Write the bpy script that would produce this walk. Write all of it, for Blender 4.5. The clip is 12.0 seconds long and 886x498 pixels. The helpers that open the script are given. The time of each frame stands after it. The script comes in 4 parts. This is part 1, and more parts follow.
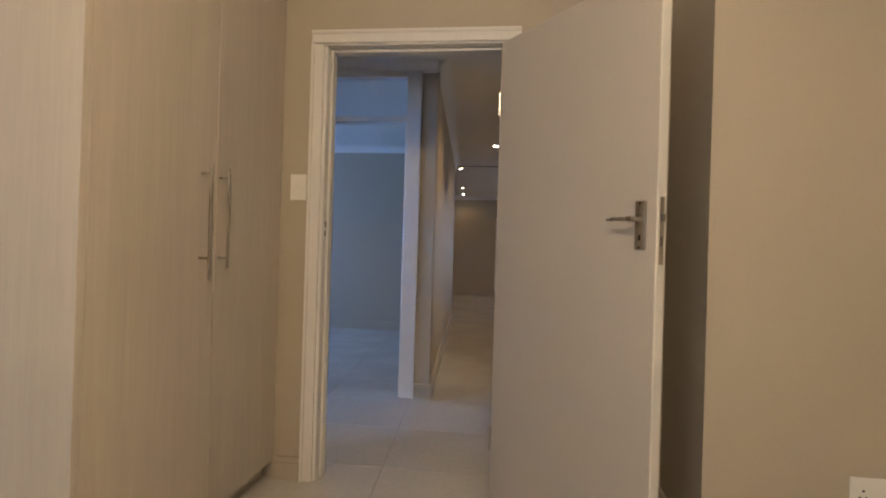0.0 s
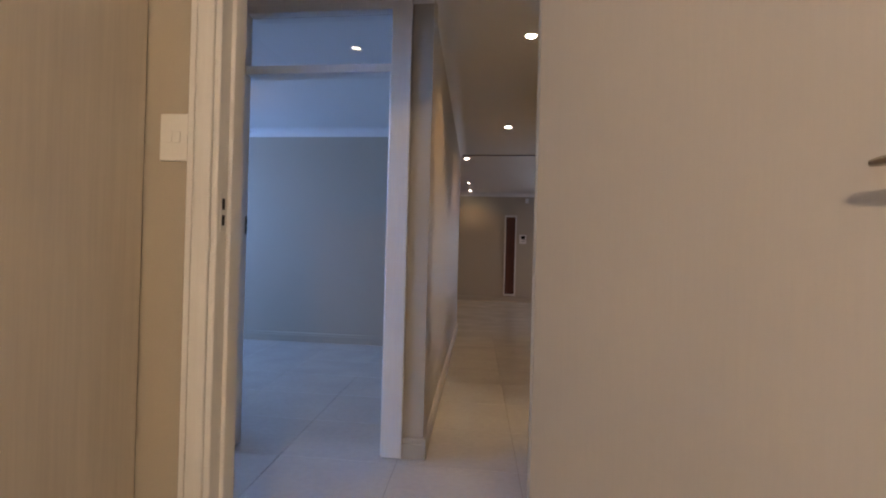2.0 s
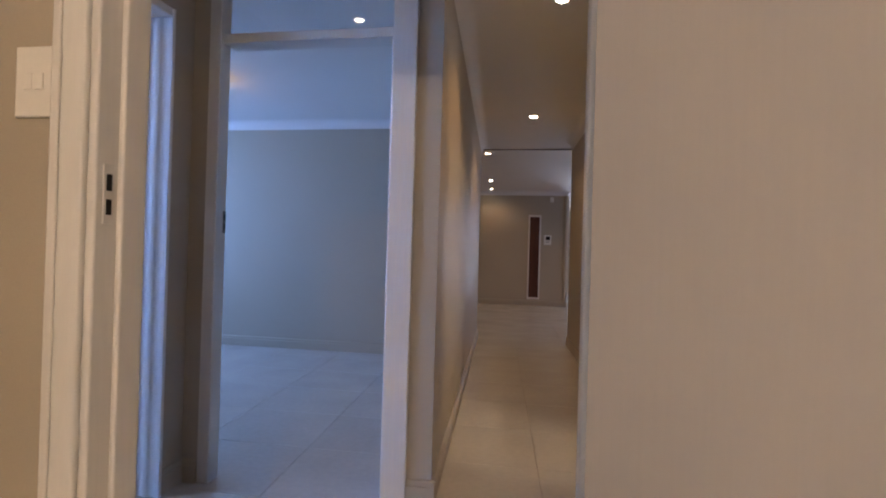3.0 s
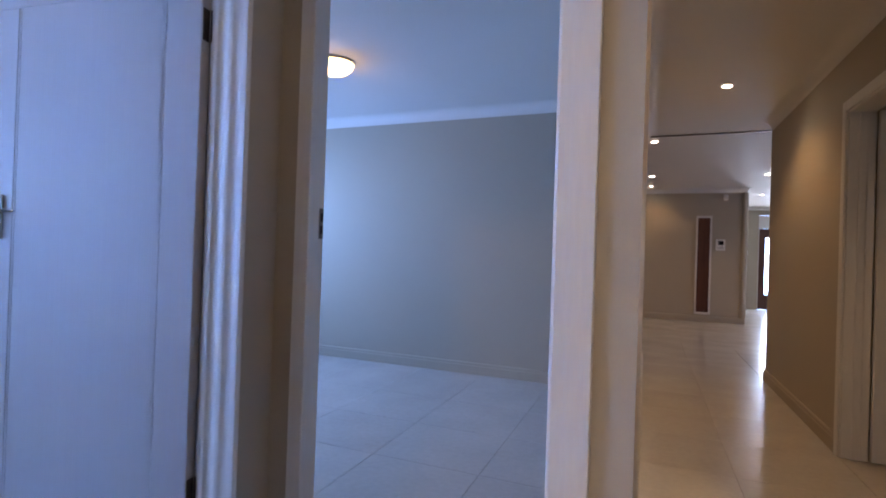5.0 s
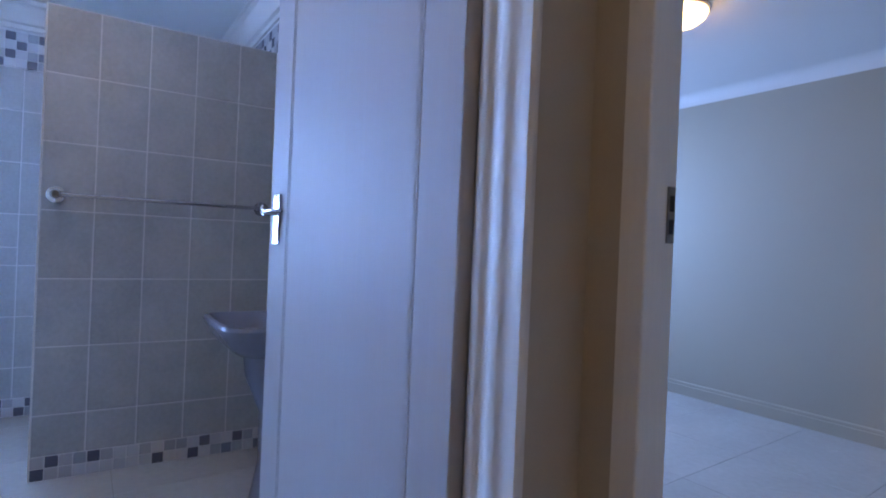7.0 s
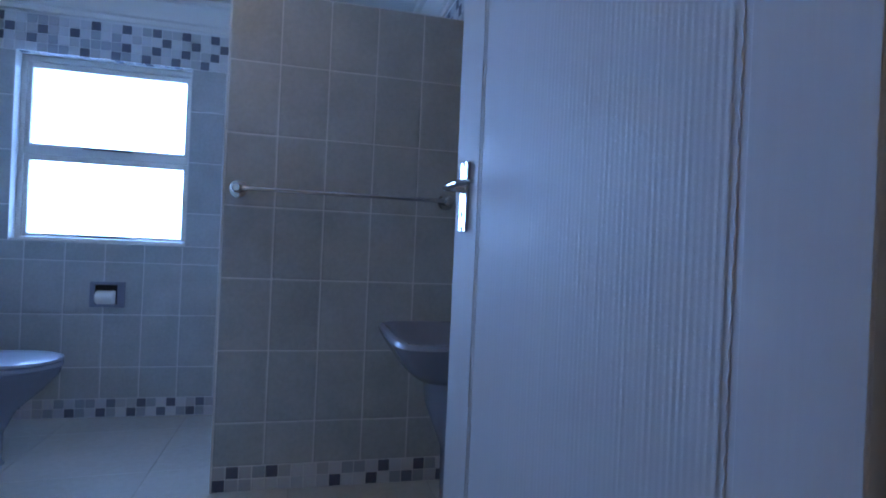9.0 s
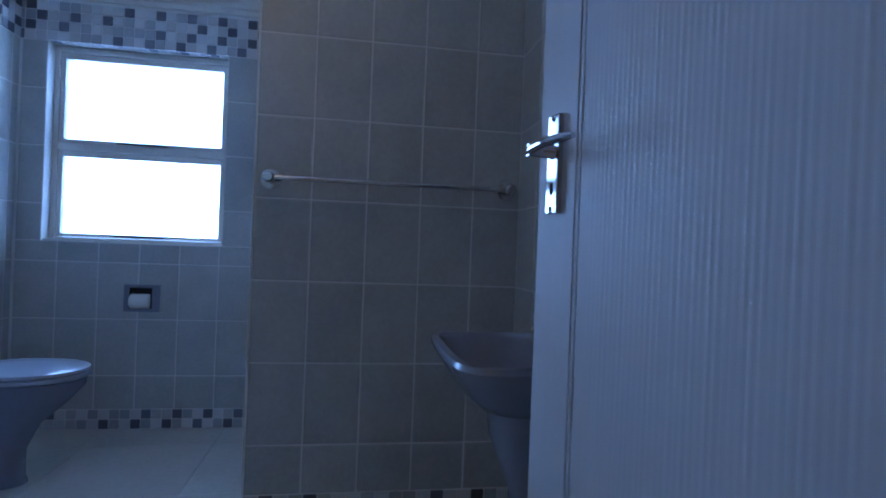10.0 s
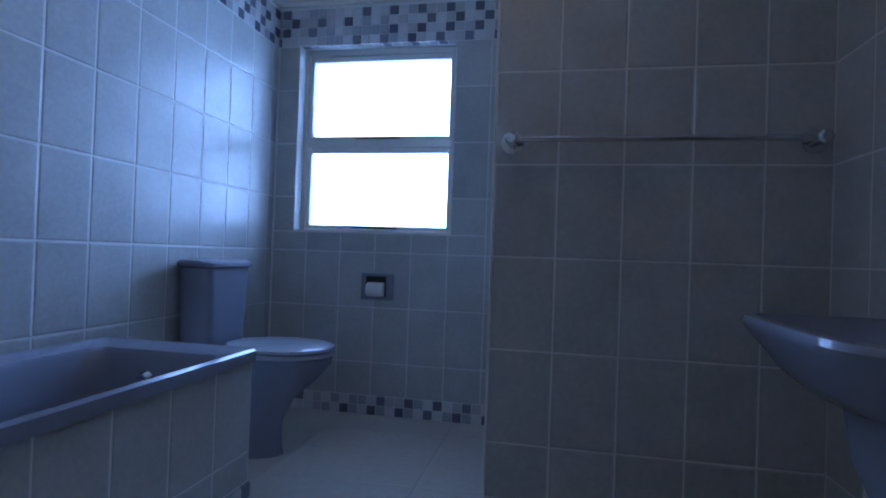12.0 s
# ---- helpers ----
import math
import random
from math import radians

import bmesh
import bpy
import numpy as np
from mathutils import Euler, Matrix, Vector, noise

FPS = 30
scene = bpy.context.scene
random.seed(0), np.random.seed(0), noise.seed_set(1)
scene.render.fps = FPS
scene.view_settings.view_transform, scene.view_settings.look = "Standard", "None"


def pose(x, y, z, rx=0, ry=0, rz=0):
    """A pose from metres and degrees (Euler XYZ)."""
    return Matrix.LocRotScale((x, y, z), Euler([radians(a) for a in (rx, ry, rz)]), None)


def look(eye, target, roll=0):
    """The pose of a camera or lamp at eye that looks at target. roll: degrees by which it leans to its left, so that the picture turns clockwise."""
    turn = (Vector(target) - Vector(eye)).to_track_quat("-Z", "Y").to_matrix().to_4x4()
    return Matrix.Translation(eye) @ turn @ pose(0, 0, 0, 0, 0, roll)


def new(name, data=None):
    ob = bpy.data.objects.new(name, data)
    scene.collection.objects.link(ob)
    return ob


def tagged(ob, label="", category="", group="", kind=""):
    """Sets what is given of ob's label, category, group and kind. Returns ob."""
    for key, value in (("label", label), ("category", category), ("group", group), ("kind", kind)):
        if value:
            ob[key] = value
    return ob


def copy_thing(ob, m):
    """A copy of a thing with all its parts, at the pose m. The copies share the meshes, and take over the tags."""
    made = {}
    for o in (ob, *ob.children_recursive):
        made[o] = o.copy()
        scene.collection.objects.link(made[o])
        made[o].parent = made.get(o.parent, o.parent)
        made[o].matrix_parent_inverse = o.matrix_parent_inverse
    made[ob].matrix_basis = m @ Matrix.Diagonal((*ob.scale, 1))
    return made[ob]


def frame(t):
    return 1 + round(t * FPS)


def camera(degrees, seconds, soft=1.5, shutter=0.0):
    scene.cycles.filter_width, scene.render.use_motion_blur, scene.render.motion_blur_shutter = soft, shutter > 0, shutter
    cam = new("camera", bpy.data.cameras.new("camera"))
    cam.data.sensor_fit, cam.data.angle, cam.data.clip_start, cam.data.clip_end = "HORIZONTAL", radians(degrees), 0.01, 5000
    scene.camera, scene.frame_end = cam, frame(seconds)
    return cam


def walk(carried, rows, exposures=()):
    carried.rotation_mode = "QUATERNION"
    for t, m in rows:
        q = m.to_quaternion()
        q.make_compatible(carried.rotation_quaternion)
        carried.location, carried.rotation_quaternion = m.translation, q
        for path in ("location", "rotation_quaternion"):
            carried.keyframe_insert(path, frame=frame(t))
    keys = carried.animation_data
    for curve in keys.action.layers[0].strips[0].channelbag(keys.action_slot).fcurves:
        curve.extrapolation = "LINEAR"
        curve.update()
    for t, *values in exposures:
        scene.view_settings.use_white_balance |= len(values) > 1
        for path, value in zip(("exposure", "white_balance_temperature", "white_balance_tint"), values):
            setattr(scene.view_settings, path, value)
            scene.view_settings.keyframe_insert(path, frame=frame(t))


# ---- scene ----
cam = camera(76.8, 12.0, soft=2.0)
PATH = [
    (0, (0.882, -2.428, 1.05), (0.637, -0.444, 1.057), 1.7),
    (0.5, (0.89, -2.165, 1.057), (0.642, -0.18, 1.064), 1.7),
    (1, (0.879, -1.897, 1.059), (0.625, 0.087, 1.062), 1.6),
    (1.5, (0.816, -1.594, 1.055), (0.552, 0.388, 1.063), 1.6),
    (2, (0.776, -1.299, 1.048), (0.51, 0.683, 1.06), 1.5),
    (2.5, (0.759, -1.03, 1.048), (0.465, 0.949, 1.062), 1.5),
    (4.3, (0.614, -0.253, 1.08), (0.016, 1.655, 1.092), 1.9),
    (4.5, (0.558, -0.163, 1.076), (-0.097, 1.727, 1.09), 1.9),
    (5, (0.447, 0.021, 1.083), (-0.372, 1.846, 1.096), 1.9),
    (5.5, (0.352, 0.206, 1.076), (-0.661, 1.93, 1.088), 2.0),
    (6, (0.251, 0.336, 1.083), (-0.989, 1.905, 1.086), 2.1),
    (6.5, (0.097, 0.519, 1.081), (-1.388, 1.859, 1.081), 2.3),
    (7, (-0.063, 0.667, 1.09), (-1.745, 1.75, 1.087), 2.4),
    (7.5, (-0.17, 0.75, 1.073), (-1.969, 1.623, 1.068), 2.5),
    (9.5, (-0.772, 0.838, 1.034), (-2.73, 1.247, 1.036), 2.4),
    (10, (-0.942, 0.857, 1.021), (-2.916, 1.18, 1.023), 2.2),
    (10.5, (-1.083, 0.803, 1.005), (-3.074, 0.987, 1.006), 2.0),
    (11, (-1.172, 0.779, 0.957), (-3.172, 0.757, 0.965), 1.9),
    (11.5, (-1.21, 0.741, 0.909), (-3.198, 0.518, 0.933), 2.2),
    (12, (-1.23, 0.703, 0.883), (-3.191, 0.312, 0.905), 2.0),
]
EXPO = [(0.0, 0.80, 6500, 10), (1.0, 0.82, 6500, 12), (2.5, 0.98, 6500, 18), (5.0, 1.28, 6550, 20), (7.5, 1.20, 6950, 18), (9.5, 0.30, 6500, 8), (10.5, -0.08, 6600, 10), (12.0, -0.18, 6800, 12)]
walk(cam, [(t, look(eye, target, roll)) for t, eye, target, roll in PATH], EXPO)

# ---------- world and light ----------
world = bpy.data.worlds.new("world")
scene.world = world
world.use_nodes = True
wn = world.node_tree
sky = wn.nodes.new("ShaderNodeTexSky")
sky.sky_type = "NISHITA"
sky.sun_disc = False
sky.sun_elevation = radians(50)
sky.sun_rotation = radians(40)
wn.links.new(sky.outputs[0], wn.nodes["Background"].inputs[0])
wn.nodes["Background"].inputs[1].default_value = 0.1

WARM = (1.0, 0.78, 0.54)
AMBER = (1.0, 0.60, 0.27)
COOL = (0.23, 0.45, 1.0)


def area(name, m, sx, sy, power, colour):
    d = bpy.data.lights.new(name, "AREA")
    d.shape, d.size, d.size_y, d.energy, d.color = "RECTANGLE", sx, sy, power, colour
    ob = new(name, d)
    ob.matrix_world = m
    return ob


def bulb(name, at, power, colour, radius=0.1):
    d = bpy.data.lights.new(name, "POINT")
    d.energy, d.color, d.shadow_soft_size = power, colour, radius
    ob = new(name, d)
    ob.location = at
    return ob


def spot(name, at, power, colour, angle=128):
    d = bpy.data.lights.new(name, "SPOT")
    d.energy, d.color, d.spot_size, d.spot_blend, d.shadow_soft_size = power, colour, radians(angle), 0.6, 0.03
    ob = new(name, d)
    ob.location = at
    return ob


area("bath_window_light", look((-4.345, -0.29, 1.515), (0, -0.25, 1.9)), 0.86, 1.0, 32, COOL).data.spread = radians(130)
area("bed_window_light", look((-4.06, 3.5, 1.5), (-2.0, 3.4, 0.75)), 1.7, 1.2, 21, (0.16, 0.37, 1.0))
area("first_bedroom_window_light", look((-1.3, -4.95, 1.5), (-1.0, 0, 1.2)), 1.8, 1.2, 9, (0.45, 0.66, 1.0))
area("front_door_light", look((2.29, 15.1, 1.05), (1.6, 5, 0.2)), 0.6, 1.3, 22, (0.75, 0.86, 1.0))
area("living_window_light", look((4.9, 9.0, 1.5), (0, 9.0, 0.8)), 1.8, 1.4, 11, (0.55, 0.62, 1.0))
bulb("second_bedroom_bulb", (-1.90, 3.26, 2.24), 0.6, AMBER, 0.1)
# bathroom and third bedroom lamps are unseen, added to lift the warm light
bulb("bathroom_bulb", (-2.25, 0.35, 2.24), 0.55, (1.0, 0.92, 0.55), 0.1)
# lamp out of view, placed by which walls and door edge are lit
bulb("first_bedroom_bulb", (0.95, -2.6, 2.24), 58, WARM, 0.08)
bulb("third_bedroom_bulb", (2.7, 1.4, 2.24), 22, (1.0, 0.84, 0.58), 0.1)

# ---------- materials ----------
MATS = {}


def nodes_of(name):
    m = bpy.data.materials.new(name)
    m.use_nodes = True
    return m, m.node_tree, m.node_tree.nodes["Principled BSDF"]


def mat(name, colour, rough=0.6, metal=0.0, vary=0.06, scale=3.0, grain=60.0, bump=0.05, stretch=(1, 1, 1), per_object=0.0, coat=0.0, spec=0.5):
    """Painted or stony stuff: large blotches, fine grain and relief, in real-world size."""
    if name in MATS:
        return MATS[name]
    m, nt, b = nodes_of(name)
    n, l = nt.nodes, nt.links
    geo = n.new("ShaderNodeNewGeometry")
    mp = n.new("ShaderNodeMapping")
    mp.inputs["Scale"].default_value = stretch
    l.new(geo.outputs["Position"], mp.inputs[0])
    big, fine = n.new("ShaderNodeTexNoise"), n.new("ShaderNodeTexNoise")
    big.inputs["Scale"].default_value, fine.inputs["Scale"].default_value = scale, grain
    fine.inputs["Detail"].default_value = 4
    l.new(mp.outputs[0], big.inputs[0])
    l.new(mp.outputs[0], fine.inputs[0])
    mix = n.new("ShaderNodeMath")
    mix.operation = "MULTIPLY_ADD"
    mix.inputs[1].default_value = 0.5
    l.new(fine.outputs[0], mix.inputs[0])
    half = n.new("ShaderNodeMath")
    half.operation = "MULTIPLY"
    half.inputs[1].default_value = 0.5
    l.new(big.outputs[0], half.inputs[0])
    l.new(half.outputs[0], mix.inputs[2])
    last = mix.outputs[0]
    if per_object:
        info = n.new("ShaderNodeObjectInfo")
        add = n.new("ShaderNodeMath")
        add.operation = "MULTIPLY_ADD"
        add.inputs[1].default_value = per_object
        l.new(info.outputs["Random"], add.inputs[0])
        l.new(last, add.inputs[2])
        off = n.new("ShaderNodeMath")
        off.operation = "SUBTRACT"
        off.inputs[1].default_value = per_object / 2
        l.new(add.outputs[0], off.inputs[0])
        last = off.outputs[0]
    ramp = n.new("ShaderNodeValToRGB")
    ramp.color_ramp.elements[0].position, ramp.color_ramp.elements[1].position = 0.25, 0.75
    lo = [max(0.0, c * (1 - 2 * vary)) for c in colour]
    hi = [min(1.0, c * (1 + 2 * vary)) for c in colour]
    ramp.color_ramp.elements[0].color, ramp.color_ramp.elements[1].color = (*lo, 1), (*hi, 1)
    l.new(last, ramp.inputs[0])
    l.new(ramp.outputs[0], b.inputs["Base Color"])
    b.inputs["Metallic"].default_value = metal
    b.inputs["Coat Weight"].default_value = coat
    b.inputs["Specular IOR Level"].default_value = spec
    rr = n.new("ShaderNodeMapRange")
    rr.inputs["To Min"].default_value, rr.inputs["To Max"].default_value = max(0.02, rough - 0.07), min(1, rough + 0.07)
    l.new(big.outputs[0], rr.inputs[0])
    l.new(rr.outputs[0], b.inputs["Roughness"])
    if bump:
        bp = n.new("ShaderNodeBump")
        bp.inputs["Strength"].default_value = bump
        bp.inputs["Distance"].default_value = 0.004
        l.new(fine.outputs[0], bp.inputs["Height"])
        l.new(bp.outputs[0], b.inputs["Normal"])
    MATS[name] = m
    return m


def glow(name, colour, strength):
    m, nt, b = nodes_of(name)
    b.inputs["Base Color"].default_value = (*colour, 1)
    b.inputs["Emission Color"].default_value = (*colour, 1)
    b.inputs["Emission Strength"].default_value = strength
    return m


def clear(name, rough):
    m, nt, b = nodes_of(name)
    b.inputs["Base Color"].default_value = (0.95, 0.97, 1, 1)
    b.inputs["Transmission Weight"].default_value = 1
    b.inputs["Roughness"].default_value = rough
    b.inputs["IOR"].default_value = 1.45
    return m


WALL = mat("wall_paint", (0.43, 0.375, 0.29), 0.62, vary=0.025, scale=1.2, grain=220, bump=0.12)
CEIL = mat("ceiling_paint", (0.76, 0.74, 0.70), 0.7, vary=0.02, scale=1.0, grain=200, bump=0.06)
WHITE = mat("white_gloss_paint", (0.70, 0.68, 0.64), 0.46, vary=0.03, scale=4, grain=90, bump=0.02, stretch=(1, 1, 0.1), spec=0.28)
LEAF = mat("door_paint", (0.47, 0.43, 0.385), 0.42, vary=0.016, scale=3, grain=160, bump=0.06, stretch=(1, 1, 0.06))
BATH_LEAF = mat("moulded_door_paint", (0.50, 0.50, 0.51), 0.52, vary=0.02, scale=3, grain=110, bump=0.14, stretch=(1, 1, 0.03), spec=0.32)
MELAMINE = mat("woodgrain_melamine", (0.50, 0.445, 0.37), 0.4, vary=0.055, scale=7, grain=46, bump=0.06, stretch=(2.2, 2.2, 0.10))
FLOOR = mat("porcelain_floor_tile", (0.54, 0.51, 0.46), 0.20, vary=0.05, scale=2.5, grain=30, bump=0.02, per_object=0.12)
GROUT_F = mat("floor_grout", (0.33, 0.30, 0.26), 0.9, vary=0.1, grain=200)
TILE = mat("stone_look_wall_tile", (0.435, 0.45, 0.44), 0.36, vary=0.08, scale=6, grain=60, bump=0.06, per_object=0.22)
GROUT = mat("light_grout", (0.70, 0.70, 0.69), 0.85, vary=0.06, grain=200)
CERAMIC = mat("grey_blue_ceramic", (0.23, 0.25, 0.31), 0.22, vary=0.015, scale=3, grain=40, bump=0.0, coat=0.1)
ACRYLIC = mat("bath_acrylic", (0.22, 0.24, 0.30), 0.14, vary=0.015, scale=3, grain=40, bump=0.0)
CHROME = mat("chrome", (0.60, 0.61, 0.63), 0.08, metal=1.0, vary=0.03, scale=12, grain=90, bump=0.0)
STEEL = mat("brushed_steel", (0.44, 0.405, 0.36), 0.28, metal=1.0, vary=0.06, scale=20, grain=200, bump=0.05, stretch=(1, 1, 0.1))
PLASTIC = mat("white_plastic", (0.75, 0.73, 0.68), 0.35, vary=0.02, scale=6, grain=80, bump=0.0)
DARK = mat("dark_metal", (0.06, 0.05, 0.045), 0.45, metal=0.6, vary=0.2, scale=20, grain=90)
BRONZE = mat("tarnished_strike_plate", (0.20, 0.18, 0.16), 0.4, metal=0.8, vary=0.2, scale=20, grain=90)
TIMBER = mat("dark_timber", (0.10, 0.035, 0.022), 0.35, vary=0.2, scale=6, grain=60, stretch=(1, 1, 0.1))
PAPER = mat("toilet_paper", (0.8, 0.79, 0.77), 0.9, vary=0.03, scale=10, grain=150, bump=0.15)
# near-black fill that paints the shade in holes and gaps, also a dark screen
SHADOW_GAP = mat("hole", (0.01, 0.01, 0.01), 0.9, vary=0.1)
PANE = clear("obscure_glass", 0.25)
SEAT = mat("toilet_seat_plastic", (0.36, 0.39, 0.46), 0.18, vary=0.015, scale=3, grain=40, bump=0.0)
GLASS = clear("window_glass", 0.02)
MIRROR = mat("mirror_glass", (0.85, 0.87, 0.88), 0.02, metal=1.0, vary=0.01, bump=0.0)
LAMP = glow("downlight_lamp", (1.0, 0.88, 0.66), 40)
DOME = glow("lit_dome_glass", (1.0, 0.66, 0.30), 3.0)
OUTSIDE = glow("bright_outside", (0.30, 0.54, 1.0), 3.6)


def mosaic_material(name, shades):
    m, nt, b = nodes_of(name)
    n, l = nt.nodes, nt.links
    info, ramp = n.new("ShaderNodeObjectInfo"), n.new("ShaderNodeValToRGB")
    cr = ramp.color_ramp
    cr.interpolation = "CONSTANT"
    for i, c in enumerate(shades):
        e = cr.elements[i] if i < 2 else cr.elements.new(i / len(shades))
        e.position, e.color = i / len(shades), (*c, 1)
    l.new(info.outputs["Random"], ramp.inputs[0])
    noi, geo, mixc = n.new("ShaderNodeTexNoise"), n.new("ShaderNodeNewGeometry"), n.new("ShaderNodeMix")
    noi.inputs["Scale"].default_value = 60
    l.new(geo.outputs["Position"], noi.inputs[0])
    mixc.data_type, mixc.blend_type = "RGBA", "MULTIPLY"
    mixc.inputs[0].default_value = 0.12
    l.new(ramp.outputs[0], mixc.inputs[6])
    l.new(noi.outputs["Color"], mixc.inputs[7])
    l.new(mixc.outputs[2], b.inputs["Base Color"])
    b.inputs["Roughness"].default_value = 0.22
    return m


MOSAIC = mosaic_material("pale_mosaic_glass", ((0.62, 0.63, 0.65), (0.40, 0.42, 0.46), (0.68, 0.68, 0.68), (0.52, 0.52, 0.53)))
MOSAIC_DARK = mosaic_material("dark_mosaic_glass", ((0.13, 0.14, 0.18), (0.20, 0.215, 0.26), (0.16, 0.165, 0.20)))

# ---------- building helpers ----------
SKEW, PIVOT = 0.0732, 1.475


def lean(x, y):
    """The corridor runs a few degrees off the square of the rooms."""
    return x - (SKEW if y > PIVOT else 0.05) * (y - PIVOT)


def straight(x, y):
    return x


def box(bm, x0, y0, z0, x1, y1, z1, f=straight):
    v = [bm.verts.new((f(x, y), y, z)) for z in (z0, z1) for x, y in ((x0, y0), (x1, y0), (x1, y1), (x0, y1))]
    for q in ((3, 2, 1, 0), (4, 5, 6, 7), (0, 1, 5, 4), (1, 2, 6, 5), (2, 3, 7, 6), (3, 0, 4, 7)):
        bm.faces.new([v[i] for i in q])
    return v


def bevel(bm, width, segments=2):
    bmesh.ops.bevel(bm, geom=bm.edges[:], offset=width, segments=segments, affect="EDGES", profile=0.5)
    return bm


def rounded(x0, y0, z0, x1, y1, z1, width=0.003, segments=2, f=straight):
    bm = bmesh.new()
    box(bm, x0, y0, z0, x1, y1, z1, f)
    return bevel(bm, width, segments)


def mesh_of(name, bm, material, smooth=False):
    me = bpy.data.meshes.new(name)
    bmesh.ops.recalc_face_normals(bm, faces=bm.faces)
    bm.to_mesh(me)
    bm.free()
    me.materials.append(material)
    if smooth:
        for p in me.polygons:
            p.use_smooth = True
        me.set_sharp_from_angle(angle=radians(38))
    return me


def part(name, bm, material, parent=None, label="", smooth=False):
    ob = new(name, mesh_of(name, bm, material, smooth))
    if parent:
        ob.parent = parent
    if label:
        ob["label"] = label
    return ob


def thing(name, label, category, group="", at=None):
    ob = new(name)
    ob.empty_display_size = 0.1
    if at is not None:
        ob.matrix_world = at
    return tagged(ob, label, category, group)


def setting(name, bm, material, label, smooth=False):
    return tagged(part(name, bm, material, None, "", smooth), label, name.split("_")[0], "", "structure")


def tube(bm, points, radius, sides=12, cap=True):
    """A round bar along points."""
    rings = []
    pts = [Vector(p) for p in points]
    up = Vector((0, 0, 1))
    for i, p in enumerate(pts):
        d = (pts[min(i + 1, len(pts) - 1)] - pts[max(i - 1, 0)]).normalized()
        a = d.cross(up if abs(d.z) < 0.9 else Vector((1, 0, 0))).normalized()
        b = d.cross(a)
        r = radius[i] if isinstance(radius, (list, tuple)) else radius
        rings.append([bm.verts.new(p + a * r * math.cos(2 * math.pi * k / sides) + b * r * math.sin(2 * math.pi * k / sides)) for k in range(sides)])
    for r0, r1 in zip(rings, rings[1:]):
        for k in range(sides):
            bm.faces.new((r0[k], r0[(k + 1) % sides], r1[(k + 1) % sides], r1[k]))
    if cap:
        bm.faces.new(rings[0])
        bm.faces.new(rings[-1])
    return bm


def loft(bm, rings, cap_first=True, cap_last=True):
    """Joins closed rings of points, each with the same count."""
    made = [[bm.verts.new(p) for p in ring] for ring in rings]
    for r0, r1 in zip(made, made[1:]):
        for k in range(len(r0)):
            bm.faces.new((r0[k], r0[(k + 1) % len(r0)], r1[(k + 1) % len(r0)], r1[k]))
    if cap_first:
        bm.faces.new(made[0])
    if cap_last:
        bm.faces.new(made[-1])
    return bm


def sweep(bm, profile, a, b, normal):
    """A moulding from a to b (x, y). The profile is (out from the wall, height) points."""
    n = Vector((*normal, 0))
    ra = [Vector((a[0], a[1], 0)) + n * d + Vector((0, 0, z)) for d, z in profile]
    rb = [Vector((b[0], b[1], 0)) + n * d + Vector((0, 0, z)) for d, z in profile]
    return loft(bm, [ra, rb])


H = 2.40
COVE = 0.09
CORNICE = [(COVE - COVE * math.cos(radians(9 * k)), H - COVE + COVE * math.sin(radians(9 * k))) for k in range(11)] + [(COVE, H + 0.002), (-0.002, H + 0.002), (-0.002, H - COVE)]
SKIRTING = [(0.0, 0.0), (0.016, 0.0), (0.016, 0.075), (0.011, 0.08), (0.013, 0.088), (0.009, 0.1), (0.0, 0.105)]


def mouldings(name, profile, runs, material, label):
    bm = bmesh.new()
    for a, b, n in runs:
        sweep(bm, profile, a, b, n)
    return setting(name, bm, material, label, True)


# ---------- large structure ----------
def wall(name, boxes, label, f=straight, material=None):
    bm = bmesh.new()
    for b in boxes:
        box(bm, *b, f)
    return setting(name, bm, material or WALL, label)


# first bedroom
wall("wall_door_bedroom", [(-0.77, 0.0, 0, -0.0, 0.11, H), (0.86, 0.0, 0, 1.62, 0.11, H), (-0.0, 0.0, 1.985, 0.86, 0.11, H)], "greige painted wall round the first bedroom door")
wall("wall_nib_bedroom", [(1.515, -0.52, 0, 3.62, -0.022, H)], "greige painted plain wall that stands proud beside the door")
wall("wall_east_bedroom", [(3.5, -5.1, 0, 3.62, -0.522, H)], "greige painted plain bedroom wall")
wall("wall_south_bedroom", [(-2.7, -5.1, 0, -2.25, -4.98, H), (-0.35, -5.1, 0, 3.5, -4.98, H), (-2.25, -5.1, 0, -0.35, -4.98, 0.9), (-2.25, -5.1, 2.1, -0.35, -4.98, H)], "greige painted bedroom wall with a window")
wall("wall_west_bedroom", [(-2.82, -5.1, 0, -2.7, -1.02, H)], "greige painted plain bedroom wall")
wall("wall_back_wardrobe", [(-0.93, -1.02, 0, -0.77, -0.004, H)], "greige painted wall behind the wardrobe")
# hall and corridor
wall("wall_hall_bath", [(-0.93, 1.306, 0, -0.81, 1.475, H), (-0.93, -0.0, 0, -0.81, 0.40, H), (-0.93, 0.40, 2.04, -0.81, 1.306, H)], "greige painted wall round the bathroom door")
wall("wall_second_bedroom_south", [(-4.3, 1.505, 0, -0.93, 1.62, H), (-0.93, 1.475, 0, -0.735, 1.62, H), (0.155, 1.495, 0, 0.325, 1.62, H), (-0.735, 1.495, 2.33, 0.155, 1.62, H)], "greige painted wall with a door into the second bedroom")
wall("wall_corridor_left", [(0.205, 1.62, 0, 0.325, 6.25, H)], "greige painted corridor wall in warm lamplight", lean)
